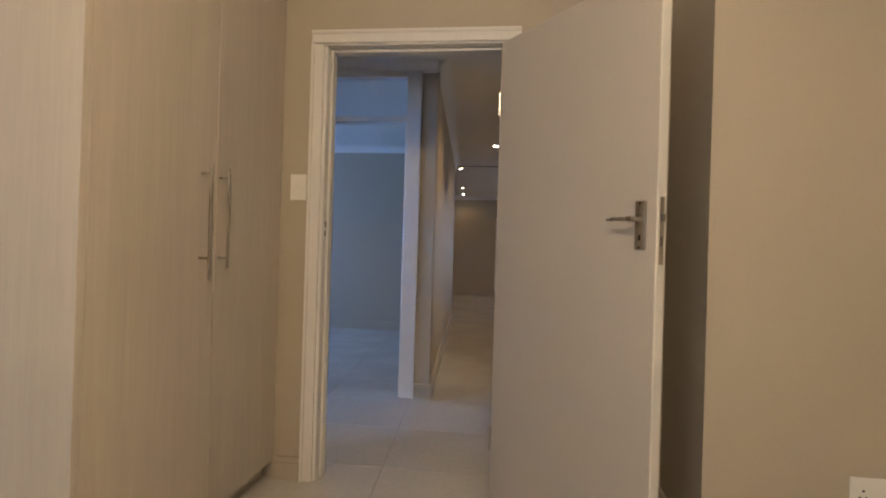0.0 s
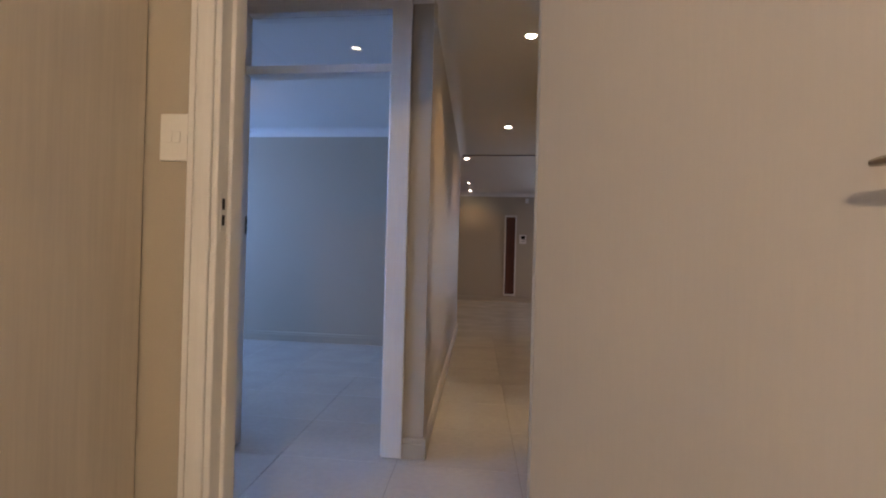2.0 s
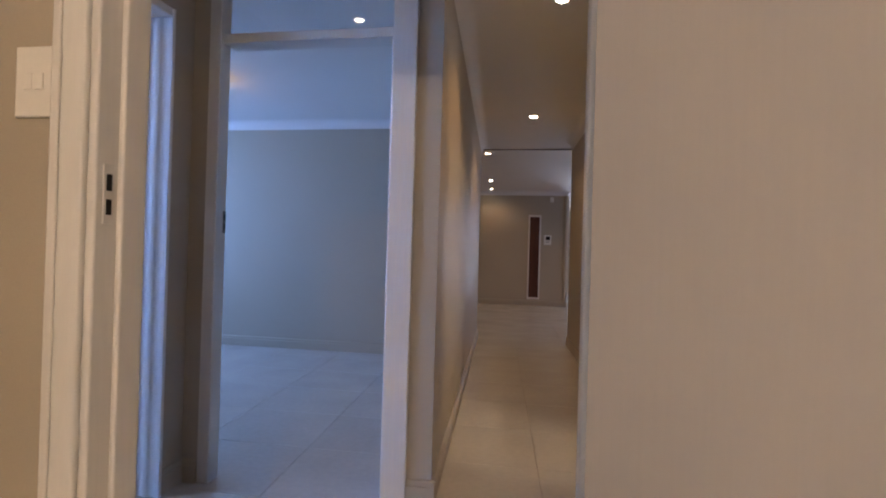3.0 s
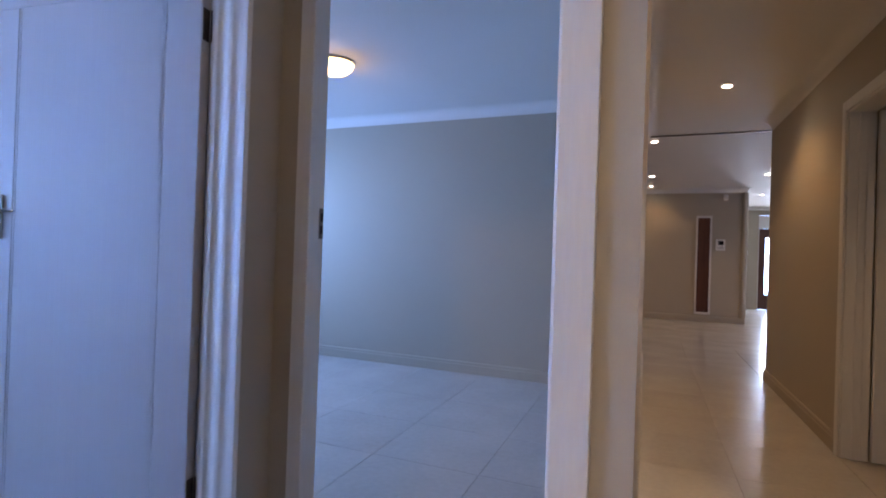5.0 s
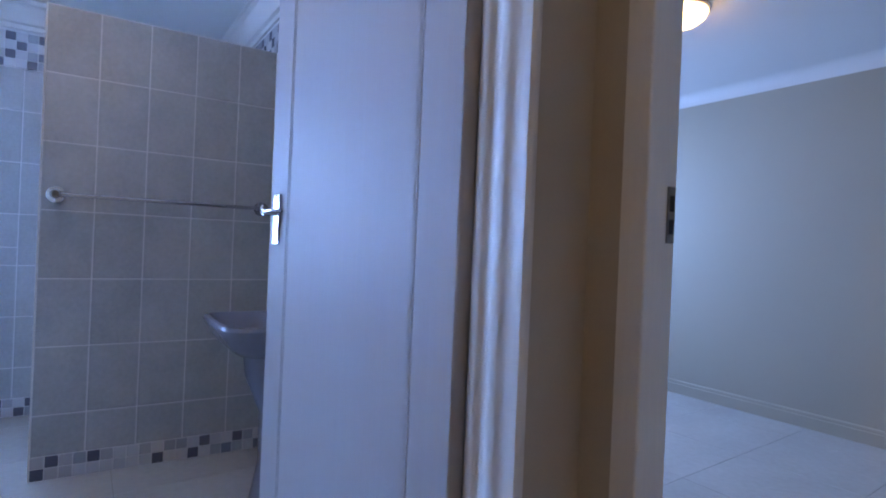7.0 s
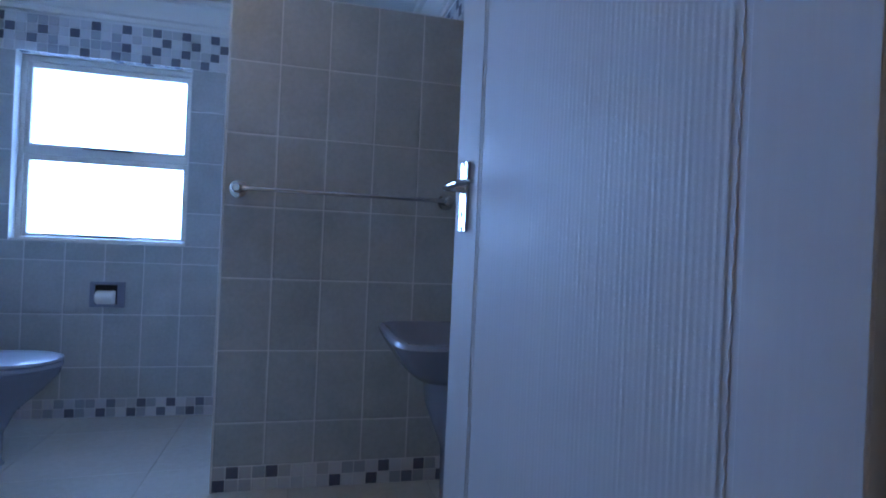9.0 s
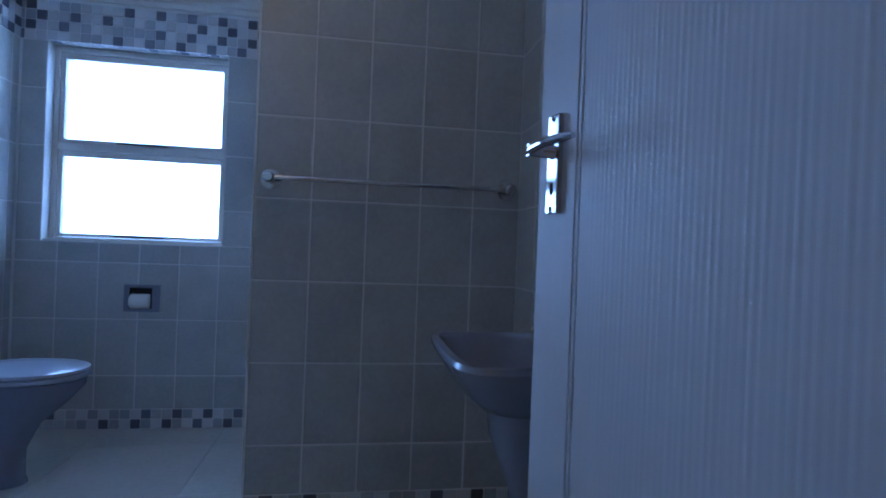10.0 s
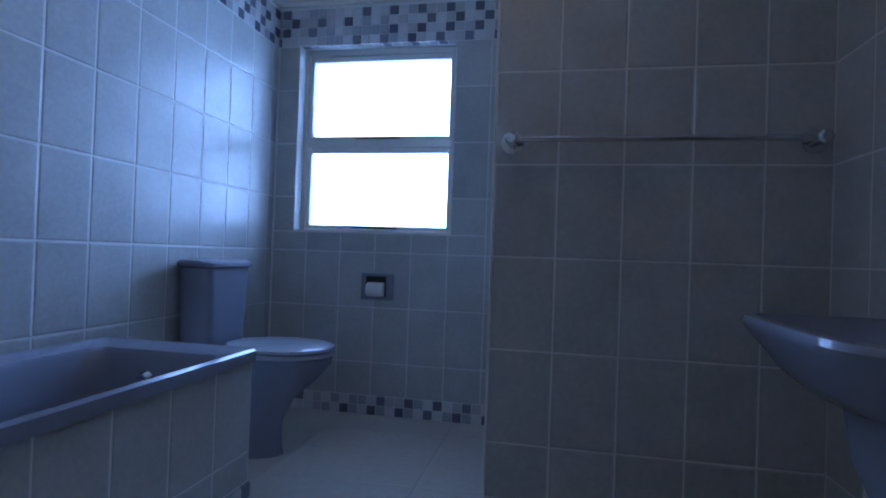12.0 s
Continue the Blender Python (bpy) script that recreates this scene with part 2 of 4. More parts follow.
wall("wall_corridor_right", [(1.41, 0.11, 0, 1.53, 1.63, H), (1.41, 2.47, 0, 1.53, 2.97, H), (1.41, 3.87, 0, 1.53, 5.99, H), (1.41, 1.63, 1.985, 1.53, 2.47, H), (1.41, 2.97, 1.985, 1.53, 3.87, H)], "greige painted corridor wall with two doorways", lean)
# second bedroom
wall("wall_second_bedroom_far", [(-4.2, 4.74, 0, -0.04, 4.86, H)], "greige painted plain wall in blue daylight")
wall("wall_second_bedroom_west", [(-4.2, 1.62, 0, -4.08, 2.6, H), (-4.2, 4.4, 0, -4.08, 4.74, H), (-4.2, 2.6, 0, -4.08, 4.4, 0.9), (-4.2, 2.6, 2.1, -4.08, 4.4, H)], "greige painted wall with a wide window")
# third bedroom and the other room behind the corridor
wall("wall_third_bedroom", [(1.53, 2.70, 0, 4.4, 2.80, H), (4.3, -0.02, 0, 4.4, 2.7, H), (1.62, -0.02, 0, 4.3, 0.1, H)], "pale painted wall of the third bedroom", lean)
wall("wall_side_room", [(1.53, 4.6, 0, 3.4, 4.7, H), (3.3, 2.8, 0, 3.4, 4.6, H)], "greige painted wall of a dim side room", lean)
# living room
wall("wall_living_far", [(-3.4, 11.12, 0, 1.98, 11.24, H), (1.86, 11.24, 0, 1.98, 14.9, H)], "greige painted living room wall", lean)
wall("wall_living_entrance", [(1.98, 14.9, 0, 2.80, 15.02, H), (3.74, 14.9, 0, 6.0, 15.02, H), (2.80, 14.9, 2.2, 3.74, 15.02, H)], "greige painted wall round the front door", lean)
wall("wall_living_side", [(-3.5, 6.25, 0, -3.4, 11.24, H), (-3.4, 6.25, 0, 0.205, 6.35, H), (1.53, 5.87, 0, 6.1, 5.99, H), (6.0, 5.99, 0, 6.1, 8.0, H), (6.0, 10.0, 0, 6.1, 15.02, H), (6.0, 8.0, 0, 6.1, 10.0, 0.7), (6.0, 8.0, 2.2, 6.1, 10.0, H)], "greige painted living room walls with a window", lean)
# bathroom
wall("wall_bath_window", [(-4.37, -1.0, 0, -4.153, -0.74, H), (-4.37, 0.157, 0, -4.153, 1.505, H), (-4.37, -0.74, 0, -4.153, 0.157, 0.99), (-4.37, -0.74, 2.035, -4.153, 0.157, H)], "tiled bathroom wall with a window", material=GROUT)
wall("wall_bath_left", [(-4.153, -1.0, 0, -0.93, -0.873, H)], "tiled bathroom wall beside the bath", material=GROUT)
wall("wall_bath_basin", [(-4.153, 1.494, 0, -0.932, 1.504, 2.31)], "tiled bathroom wall behind the basin", material=GROUT)
wall("wall_bath_partition", [(-3.142, 0.504, 0, -3.045, 1.494, 2.082)], "tiled shower partition lower than the ceiling", material=GROUT)

bm = bmesh.new()
box(bm, -6.5, -5.2, -0.12, 7.2, 15.2, -0.003)
floor = setting("floor", bm, GROUT_F, "cream porcelain tiled floor with dark thin joints")
bm = bmesh.new()
box(bm, -5.0, -5.2, H, 6.6, 15.2, H + 0.1)
setting("ceiling", bm, CEIL, "white painted plain ceiling")

mouldings("cornice_second_bedroom", CORNICE, [((-4.08, 4.74), (-0.036, 4.74), (0, -1)), ((-4.08, 1.62), (-4.08, 4.74), (1, 0)), ((-4.08, 1.62), (0.2, 1.62), (0, 1))], CEIL, "white coved cornice")
mouldings("cornice_hall", CORNICE, [((-0.81, 0.11), (-0.81, 1.475), (1, 0)), ((-0.81, 1.475), (-0.735, 1.475), (0, -1)), ((-0.735, 1.495), (0.325, 1.495), (0, -1)), ((lean(0.325, 1.495), 1.495), (lean(0.325, 6.25), 6.25), (1, 0)), ((lean(1.41, 0.11), 0.11), (lean(1.41, 1.475), 1.475), (-1, 0)), ((lean(1.41, 1.475), 1.475), (lean(1.41, 5.99), 5.99), (-1, 0)), ((-0.81, 0.11), (1.45, 0.11), (0, 1))], CEIL, "white coved cornice")
mouldings("cornice_bedroom", CORNICE, [((-0.165, 0.0), (1.5, 0.0), (0, -1)), ((1.515, -0.52), (1.515, 0.0), (-1, 0)), ((1.515, -0.52), (3.5, -0.52), (0, -1)), ((3.5, -4.98), (3.5, -0.52), (-1, 0))], CEIL, "white coved cornice")
BATH_CORNICE = [(0.0, H - 0.145), (0.012, H - 0.145), (0.014, H - 0.12), (0.032, H - 0.112), (0.04, H - 0.08), (0.07, H - 0.05), (0.08, H - 0.03), (0.105, H - 0.022), (0.11, H), (0.0, H)]
mouldings("cornice_bathroom", BATH_CORNICE, [((-4.15, -0.87), (-4.15, 1.495), (1, 0)), ((-4.15, -0.87), (-0.93, -0.87), (0, 1)), ((-4.15, 1.495), (-0.93, 1.495), (0, -1))], CEIL, "white stepped cornice above the mosaic")
mouldings("cornice_living", CORNICE, [((lean(-3.4, 11.12), 11.12), (lean(1.98, 11.12), 11.12), (0, -1)), ((lean(1.98, 11.12), 11.12), (lean(1.98, 14.9), 14.9), (1, 0)), ((lean(1.98, 14.9), 14.9), (lean(5.9, 14.9), 14.9), (0, -1))], CEIL, "white coved cornice")
mouldings("baseboard_second_bedroom", SKIRTING, [((-4.08, 4.74), (-0.036, 4.74), (0, -1)), ((-4.08, 1.62), (-4.08, 4.74), (1, 0)), ((-4.08, 1.62), (-0.75, 1.62), (0, 1))], WALL, "greige painted skirting")
mouldings("baseboard_hall", SKIRTING, [((-0.81, 1.313), (-0.81, 1.475), (1, 0)), ((-0.81, 1.475), (-0.737, 1.475), (0, -1)), ((0.217, 1.495), (0.341, 1.495), (0, -1)), ((lean(0.325, 1.48), 1.48), (lean(0.325, 6.25), 6.25), (1, 0)), ((lean(1.41, 2.53), 2.53), (lean(1.41, 2.95), 2.95), (-1, 0)), ((lean(1.41, 3.93), 3.93), (lean(1.41, 5.99), 5.99), (-1, 0))], WALL, "greige painted skirting")
mouldings("baseboard_bedroom", SKIRTING, [((-0.165, 0.0), (-0.04, 0.0), (0, -1)), ((1.515, -0.536), (1.515, 0.0), (-1, 0)), ((1.515, -0.52), (3.5, -0.52), (0, -1)), ((3.5, -4.98), (3.5, -0.52), (-1, 0)), ((0.93, 0.0), (1.5, 0.0), (0, -1))], WALL, "greige painted skirting")
mouldings("baseboard_living", SKIRTING, [((lean(-3.4, 11.12), 11.12), (lean(1.99, 11.12), 11.12), (0, -1)), ((lean(1.98, 11.12), 11.12), (lean(1.98, 14.9), 14.9), (1, 0)), ((lean(1.98, 14.9), 14.9), (lean(2.55, 14.9), 14.9), (0, -1))], WALL, "greige painted skirting")


# ---------- doors ----------
def jamb_set(name, label, boxes, f=straight):
    """A door frame: each board rounded, joined under one setting object."""
    root = tagged(new(name), label, "door frame", "", "structure")
    for nm, b in boxes:
        part(nm, rounded(*b, 0.004, 2, f), WHITE, root)
    return root


def frame_1():
    r = jamb_set("door_frame_1", "white painted timber door frame with architrave", [
        ("jamb", (0.0, -0.004, 0.0, 0.035, 0.10, 1.955)), ("jamb", (0.825, 0.0, 0.0, 0.86, 0.10, 1.955)), ("head", (0.0, -0.004, 1.957, 0.86, 0.10, 1.984)),
        ("stop", (0.035, 0.042, 0.0, 0.047, 0.10, 1.955)), ("stop", (0.813, 0.042, 0.0, 0.825, 0.10, 1.955)), ("stop", (0.047, 0.042, 1.943, 0.813, 0.10, 1.955)),
        ("architrave", (-0.036, -0.018, 0.0, 0.022, -0.0045, 1.963)), ("architrave", (0.838, -0.018, 0.0, 0.896, -0.0045, 1.963)), ("architrave", (-0.036, -0.018, 1.965, 0.896, -0.0045, 2.022)),
        ("bead", (-0.036, -0.024, 0.0, -0.02, -0.0185, 1.963)), ("bead", (-0.036, -0.024, 2.004, 0.896, -0.0185, 2.022))])
    return r


fr1 = frame_1()


def strike(parent, m, material=None):
    """A strike plate let into a jamb, its two holes near-black raised pieces."""
    p = part("strike_plate", rounded(-0.011, -0.001, -0.05, 0.011, 0.0015, 0.05, 0.001, 1), material or BRONZE, parent, "worn metal strike plate")
    p.matrix_world = m
    for z0, z1 in ((0.006, 0.034), (-0.034, -0.008)):
        h = part("hole", rounded(-0.006, -0.0025, z0, 0.006, -0.0012, z1, 0.0004, 1), SHADOW_GAP, p)
    return p


strike(fr1, pose(0.0365, 0.022, 1.135, 0, 0, 90), WHITE)


def lever(parent, m, material, length=0.115, plate=(0.040, 0.17), flip=1):
    """A lever handle on a long plate; local y points out from the leaf, x along it."""
    root = new("handle", None)
    root.parent = parent
    root.matrix_local = m
    w, h = plate
    part("back_plate", rounded(-w / 2, 0, -h * 0.62, w / 2, 0.009, h * 0.38, 0.003, 2), material, root, "chromed back plate")
    bm = bmesh.new()
    tube(bm, [(0, 0.007, 0), (0, 0.012, 0), (0, 0.05, 0)], [0.014, 0.010, 0.009], 16)
    pts = [(flip * length * s, 0.046 + 0.004 * math.sin(s * 3.1), 0.003 * math.sin(s * 2.6) - 0.002 * s) for s in [i / 8 for i in range(-1, 9)]]
    tube(bm, pts, [0.0065, 0.0085, 0.0082, 0.0078, 0.0074, 0.007, 0.0066, 0.0063, 0.006, 0.004], 14)
    part("lever", bm, material, root, "", True)
    for z in (h * 0.33, -h * 0.57):
        bm = bmesh.new()
        tube(bm, [(0, 0.008, z), (0, 0.0105, z)], 0.0045, 10)
        part("screw", bm, DARK, root)
    part("keyhole", rounded(-0.004, 0.0085, -h * 0.43, 0.004, 0.0098, -h * 0.31, 0.0004, 1), SHADOW_GAP, root)
    return root


def first_door():
    a, b = (0.815, -0.028), (1.311, -0.688)
    m = Matrix.Translation((a[0], a[1], 0.008)) @ pose(0, 0, 0, 0, 0, math.degrees(math.atan2(b[1] - a[1], b[0] - a[0])))
    w = math.hypot(b[0] - a[0], b[1] - a[1])
    d = thing("door_leaf", "plain flush door in pale greige paint standing open", "door", at=m)
    part("panel", rounded(0, 0.0, 0, w - 0.004, 0.04, 1.94, 0.002, 2), LEAF, d)
    part("edge_strip", rounded(w - 0.0038, 0.0005, 0, w, 0.0395, 1.94, 0.001, 1), WHITE, d, "white painted edge")
    lv = lever(d, pose(w - 0.058, 0.0, 1.157, 0, 0, 180), STEEL, 0.10, (0.040, 0.152))
    lever(d, pose(w - 0.062, 0.04, 1.147), STEEL, 0.10, (0.040, 0.165), -1)
    pl = part("lock_plate", rounded(w, 0.010, 1.02, w + 0.0012, 0.030, 1.225, 0.0004, 1), STEEL, d, "bright steel lock forend")
    part("latch", rounded(w + 0.001, 0.013, 1.15, w + 0.010, 0.026, 1.172, 0.002, 1), BRONZE, d)
    part("dead_bolt", rounded(w + 0.001, 0.014, 1.075, w + 0.003, 0.025, 1.105, 0.001, 1), BRONZE, d)
    for z in (0.25, 1.68):
        bm = bmesh.new()
        tube(bm, [(-0.006, 0.0, z - 0.05), (-0.006, 0.0, z + 0.05)], 0.006, 10)
        part("hinge", bm, STEEL, d)
    return d


first_door()

# second bedroom door frame with its transom light
fr2 = jamb_set("door_frame_2", "white painted door frame with a glazed transom above", [
    ("jamb", (-0.7345, 1.472, 0, -0.678, 1.553, 2.325)), ("jamb", (0.112, 1.497, 0, 0.154, 1.628, 2.325)), ("head", (-0.6775, 1.487, 2.285, 0.1115, 1.628, 2.325)),
    ("transom_bar", (-0.6775, 1.49, 1.965, 0.1115, 1.60, 2.008)), ("stop", (0.102, 1.50, 0, 0.112, 1.555, 1.965)), ("architrave", (0.1125, 1.477, 0, 0.218, 1.4955, 2.325))])
strike(fr2, pose(-0.6765, 1.537, 1.165, 0, 0, 90))
pn = part("transom_pane", rounded(-0.6775, 1.55, 2.009, 0.1115, 1.555, 2.2845, 0.001, 1), GLASS, fr2, "clear glass transom pane")
pn.visible_shadow = False
for z in (0.27, 1.70):
    part("hinge", rounded(0.084, 1.60, z - 0.05, 0.099, 1.634, z + 0.05, 0.003, 2), DARK, fr2)


def panel_door(name, a, b, material, label, hinge_right, zt=1.985, mould=True):
    """A moulded door leaf from hinge a to free edge b; thickness goes to the left of that way."""
    w = math.hypot(b[0] - a[0], b[1] - a[1])
    m = Matrix.Translation((a[0], a[1], 0.01)) @ pose(0, 0, 0, 0, 0, math.degrees(math.atan2(b[1] - a[1], b[0] - a[0])))
    d = thing(name, label, "door", at=m)
    part("panel", rounded(0, 0.0018, 0, w, 0.0382, zt, 0.0015, 2), material, d)
    x0, x1, z0, z1 = 0.125, w - 0.115, 0.16, zt - 0.115
    for side in (0, 1):
        y0, y1 = ((0.0, 0.004), (0.036, 0.040))[side]
        for nm, bx in (("rail", (0.001, y0, z1, w - 0.001, y1, zt - 0.001)), ("rail", (0.001, y0, 0.001, w - 0.001, y1, z0)), ("stile", (0.001, y0, z0 + 0.0005, x0, y1, z1 - 0.0005)), ("stile", (x1, y0, z0 + 0.0005, w - 0.001, y1, z1 - 0.0005))):
            part(nm, rounded(*bx, 0.0018, 2), material, d)
        yy = (0.0016, 0.0384)[side]
        for xx in (x0 + 0.010, x1 - 0.010):
            bm = bmesh.new()
            pts = [(xx + 0.0011 * math.sin(i * 1.2566), yy, z0 + 0.01 + (z1 - z0 - 0.02) * i / 300) for i in range(301)]
            tube(bm, pts, [0.0013 + 0.0006 * math.sin(i * 1.2566) for i in range(301)], 6)
            part("rope_bead", bm, material, d)
        # fine upright ribs pressed into the panel between the stiles
        bm = bmesh.new()
        cols, ribs = [], int((x1 - x0 - 0.04) / 0.0105)
        face = (-1, 1)[side]
        base = (0.0008, 0.0392)[side]
        for i in range(ribs * 6 + 1):
            x = x0 + 0.02 + i * 0.00175
            y = base + face * 0.00013 * math.sin(i * math.pi / 3) * (1 + 0.3 * math.sin(i * 0.23))
            cols.append([bm.verts.new((x + 0.0012 * math.sin(z * 4.1 + x * 9), y, z)) for z in [z0 + 0.012 + (z1 - z0 - 0.024) * k / 12 for k in range(13)]])
        for c0, c1 in zip(cols, cols[1:]):
            for k in range(12):
                q = (c0[k], c1[k], c1[k + 1], c0[k + 1])
                bm.faces.new(q if side == 0 else q[::-1])
        part("ribbed_panel", bm, material, d, "", True)
    return d, w


bd, bw = panel_door("door_leaf", (-0.956, 1.311), (-1.820, 1.193), BATH_LEAF, "white moulded panel door standing open into the bathroom", True)
lever(bd, pose(bw - 0.060, 0.040, 1.165), CHROME, 0.125, (0.036, 0.152), -1)
lever(bd, pose(bw - 0.060, 0.0, 1.165, 0, 0, 180), CHROME, 0.105, (0.038, 0.152), 1)
for z in (0.30, 1.755):
    h = part("hinge", rounded(-0.0016, 0.002, z - 0.05, 0.0006, 0.036, z + 0.05, 0.0005, 1), DARK, bd, "dark steel butt hinge")
    part("hinge_leaf", rounded(-0.036, 0.0060, z - 0.05, -0.006, 0.0085, z + 0.05, 0.0005, 1), DARK, h)
    bm = bmesh.new()
    tube(bm, [(-0.004, 0.004, z - 0.052), (-0.004, 0.004, z + 0.052)], 0.005, 10)
    part("knuckle", bm, STEEL, h, "", True)
# solid near-black strip stands in for the shade between leaf and jamb
part("rebate_gap", rounded(-0.010, -0.012, 0.0, -0.0012, -0.004, 1.985, 0.0008, 1), SHADOW_GAP, bd, "dark strip for the shade in the gap along the hinges")
fr3 = jamb_set("door_frame_3", "white painted moulded door frame of the bathroom", [
    ("jamb", (-0.945, 0.385, 0, -0.786, 0.42, 2.04)), ("head", (-0.945, 0.4205, 2.004, -0.786, 1.29, 2.04)), ("stop", (-0.925, 0.4205, 0, -0.885, 0.432, 2.003))])
# the hinge-side jamb: rebate, stop, two soft beads and the rounded hall edge, in plan
JAMB_PLAN = [(-0.946, 1.335), (-0.946, 1.3045), (-0.930, 1.3035), (-0.926, 1.293), (-0.922, 1.2905), (-0.905, 1.2905), (-0.900, 1.293), (-0.896, 1.2965), (-0.880, 1.298), (-0.873, 1.2962),
             (-0.866, 1.2938), (-0.858, 1.2925), (-0.848, 1.2930), (-0.841, 1.2950), (-0.836, 1.2980), (-0.815, 1.2988), (-0.806, 1.2975), (-0.796, 1.2960), (-0.789, 1.2965), (-0.7855, 1.301), (-0.785, 1.3085), (-0.808, 1.3095), (-0.808, 1.335)]
bm = bmesh.new()
loft(bm, [[(x, y, z) for x, y in JAMB_PLAN] for z in (0.0, 2.04)])
part("jamb", bm, WHITE, fr3, "", True)

# corridor doorways
def corridor_frame(name, label, y0, y1):
    return jamb_set(name, label, [
        ("jamb", (1.402, y1 - 0.035, 0, 1.532, y1, 1.984)), ("jamb", (1.402, y0, 0, 1.532, y0 + 0.035, 1.984)), ("head", (1.402, y0 + 0.0355, 1.95, 1.532, y1 - 0.0355, 1.984)),
        ("stop", (1.45, y1 - 0.047, 0, 1.49, y1 - 0.0355, 1.949)),
        ("architrave", (1.390, y1 - 0.018, 0, 1.4015, y1 + 0.045, 2.025)), ("architrave", (1.392, y0 - 0.010, 0, 1.4015, y0 + 0.018, 2.025)), ("architrave", (1.390, y0 + 0.0185, 1.963, 1.4015, y1 - 0.0185, 2.025))], lean)


fr4 = corridor_frame("door_frame_4", "white painted frame of an open bedroom doorway", 1.63, 2.47)
strike(fr4, Matrix.Translation((lean(1.475, 2.43), 2.4345, 1.14)), WHITE)
fr5 = corridor_frame("door_frame_5", "white painted frame of a dim side doorway", 2.97, 3.87)
panel_door("door_leaf", (lean(1.535, 3.80), 3.795), (lean(1.535, 3.80) + 0.76, 3.80), WHITE, "white panel door standing open into the dim side room", False, 1.935)


# ---------- first bedroom ----------
def wardrobe():
    w = thing("wardrobe", "tall built-in wardrobe in pale woodgrain melamine beside the door", "wardrobe", at=pose(-0.16, 0, 0))
    part("plinth", rounded(-0.56, -1.165, 0.0, -0.055, -0.006, 0.075, 0.002, 1), MELAMINE, w)
    part("carcass", rounded(-0.59, -1.166, 0.078, -0.022, -0.004, 2.39, 0.002, 1), MELAMINE, w)
    part("side_panel", rounded(-0.59, -1.196, 0.0, 0.0, -0.168 - 1.0, 2.392, 0.002, 2), MELAMINE, w, "woodgrain end panel in cool light")
    for y0, y1, hy in ((-1.163, -0.5685, -0.664), (-0.5635, -0.008, -0.543)):
        d = part("door", rounded(-0.020, y0, 0.085, -0.002, y1, 2.385, 0.0015, 2), MELAMINE, w)
        bm = bmesh.new()
        tube(bm, [(0.036, hy, 0.966), (0.036, hy, 1.322)], 0.006, 14)
        h = part("handle", bm, STEEL, d, "brushed steel bar handle", True)
        for z in (1.002, 1.287):
            bm = bmesh.new()
            tube(bm, [(-0.002, hy, z), (0.034, hy, z)], 0.0048, 10)
            part("handle_post", bm, STEEL, d, "", True)
    return w


wardrobe()


def switch(at, label, w=0.075, h=0.118, rockers=2):
    s = thing("light_switch", label, "switch", at=at)
    part("cover_plate", rounded(-w / 2, -0.008, -h / 2, w / 2, 0, h / 2, 0.003, 2), PLASTIC, s)
    for i in range(rockers):
        xc = (i - (rockers - 1) / 2) * 0.022
        part("rocker", rounded(xc - 0.008, -0.0105, -0.014, xc + 0.008, -0.0075, 0.014, 0.0012, 1), PLASTIC, s)
    return s


switch(pose(-0.083, 0, 1.318), "white plastic light switch on the bedroom wall")
switch(Matrix.Translation((lean(1.78, 2.70), 2.70, 1.22)), "white plastic light switch in the third bedroom", 0.08, 0.12, 1)
switch(Matrix.Translation((lean(2.53, 14.9), 14.9, 1.31)), "white plastic light switch near the front door", 0.10, 0.10, 1)


def socket():
    s = thing("wall_socket", "white double wall socket above the skirting", "socket", at=pose(2.035, -0.52, 0.325))
    part("cover_plate", rounded(-0.08, -0.009, -0.055, 0.08, 0, 0.055, 0.003, 2), PLASTIC, s)
    for x in (-0.042, 0.028):
        for dx, dz in ((0, 0.014), (-0.010, -0.008), (0.010, -0.008)):
            bm = bmesh.new()
            tube(bm, [(x + dx, -0.0085, dz), (x + dx, -0.0098, dz)], 0.004, 10)
            part("pin_hole", bm, SHADOW_GAP, s)
        part("rocker", rounded(x - 0.008, -0.0115, 0.028, x + 0.008, -0.0085, 0.046, 0.001, 1), PLASTIC, s)
    return s


socket()


def dome_light(at, label):
    d = thing("ceiling_light", label, "ceiling light", at=at)
    bm = bmesh.new()
    loft(bm, [[(r * math.cos(a), r * math.sin(a), z) for a in [2 * math.pi * k / 40 for k in range(40)]] for r, z in ((0.150, 0.0), (0.155, -0.006), (0.155, -0.016), (0.150, -0.020))])
    part("base", bm, WHITE, d, "", True)
    bm = bmesh.new()
    loft(bm, [[(r * math.cos(a), r * math.sin(a), z) for a in [2 * math.pi * k / 40 for k in range(40)]] for r, z in ((0.146, -0.018), (0.147, -0.03), (0.135, -0.055), (0.105, -0.078), (0.06, -0.092), (0.015, -0.097))])
    part("shade", bm, DOME, d, "glowing opal glass dome", True)
    return d


dome_light(pose(-1.90, 3.26, H), "round opal ceiling light glowing warm")
# these three domes are unseen fixtures, added to go with their bulbs
dome_light(pose(0.95, -2.6, H), "unseen round opal ceiling light, switched on")
dome_light(Matrix.Translation((2.7, 1.4, H)), "unseen round opal ceiling light added in the third bedroom")
dome_light(pose(-2.25, 0.35, H), "unseen round opal bathroom ceiling light, added for a dim warm glow")


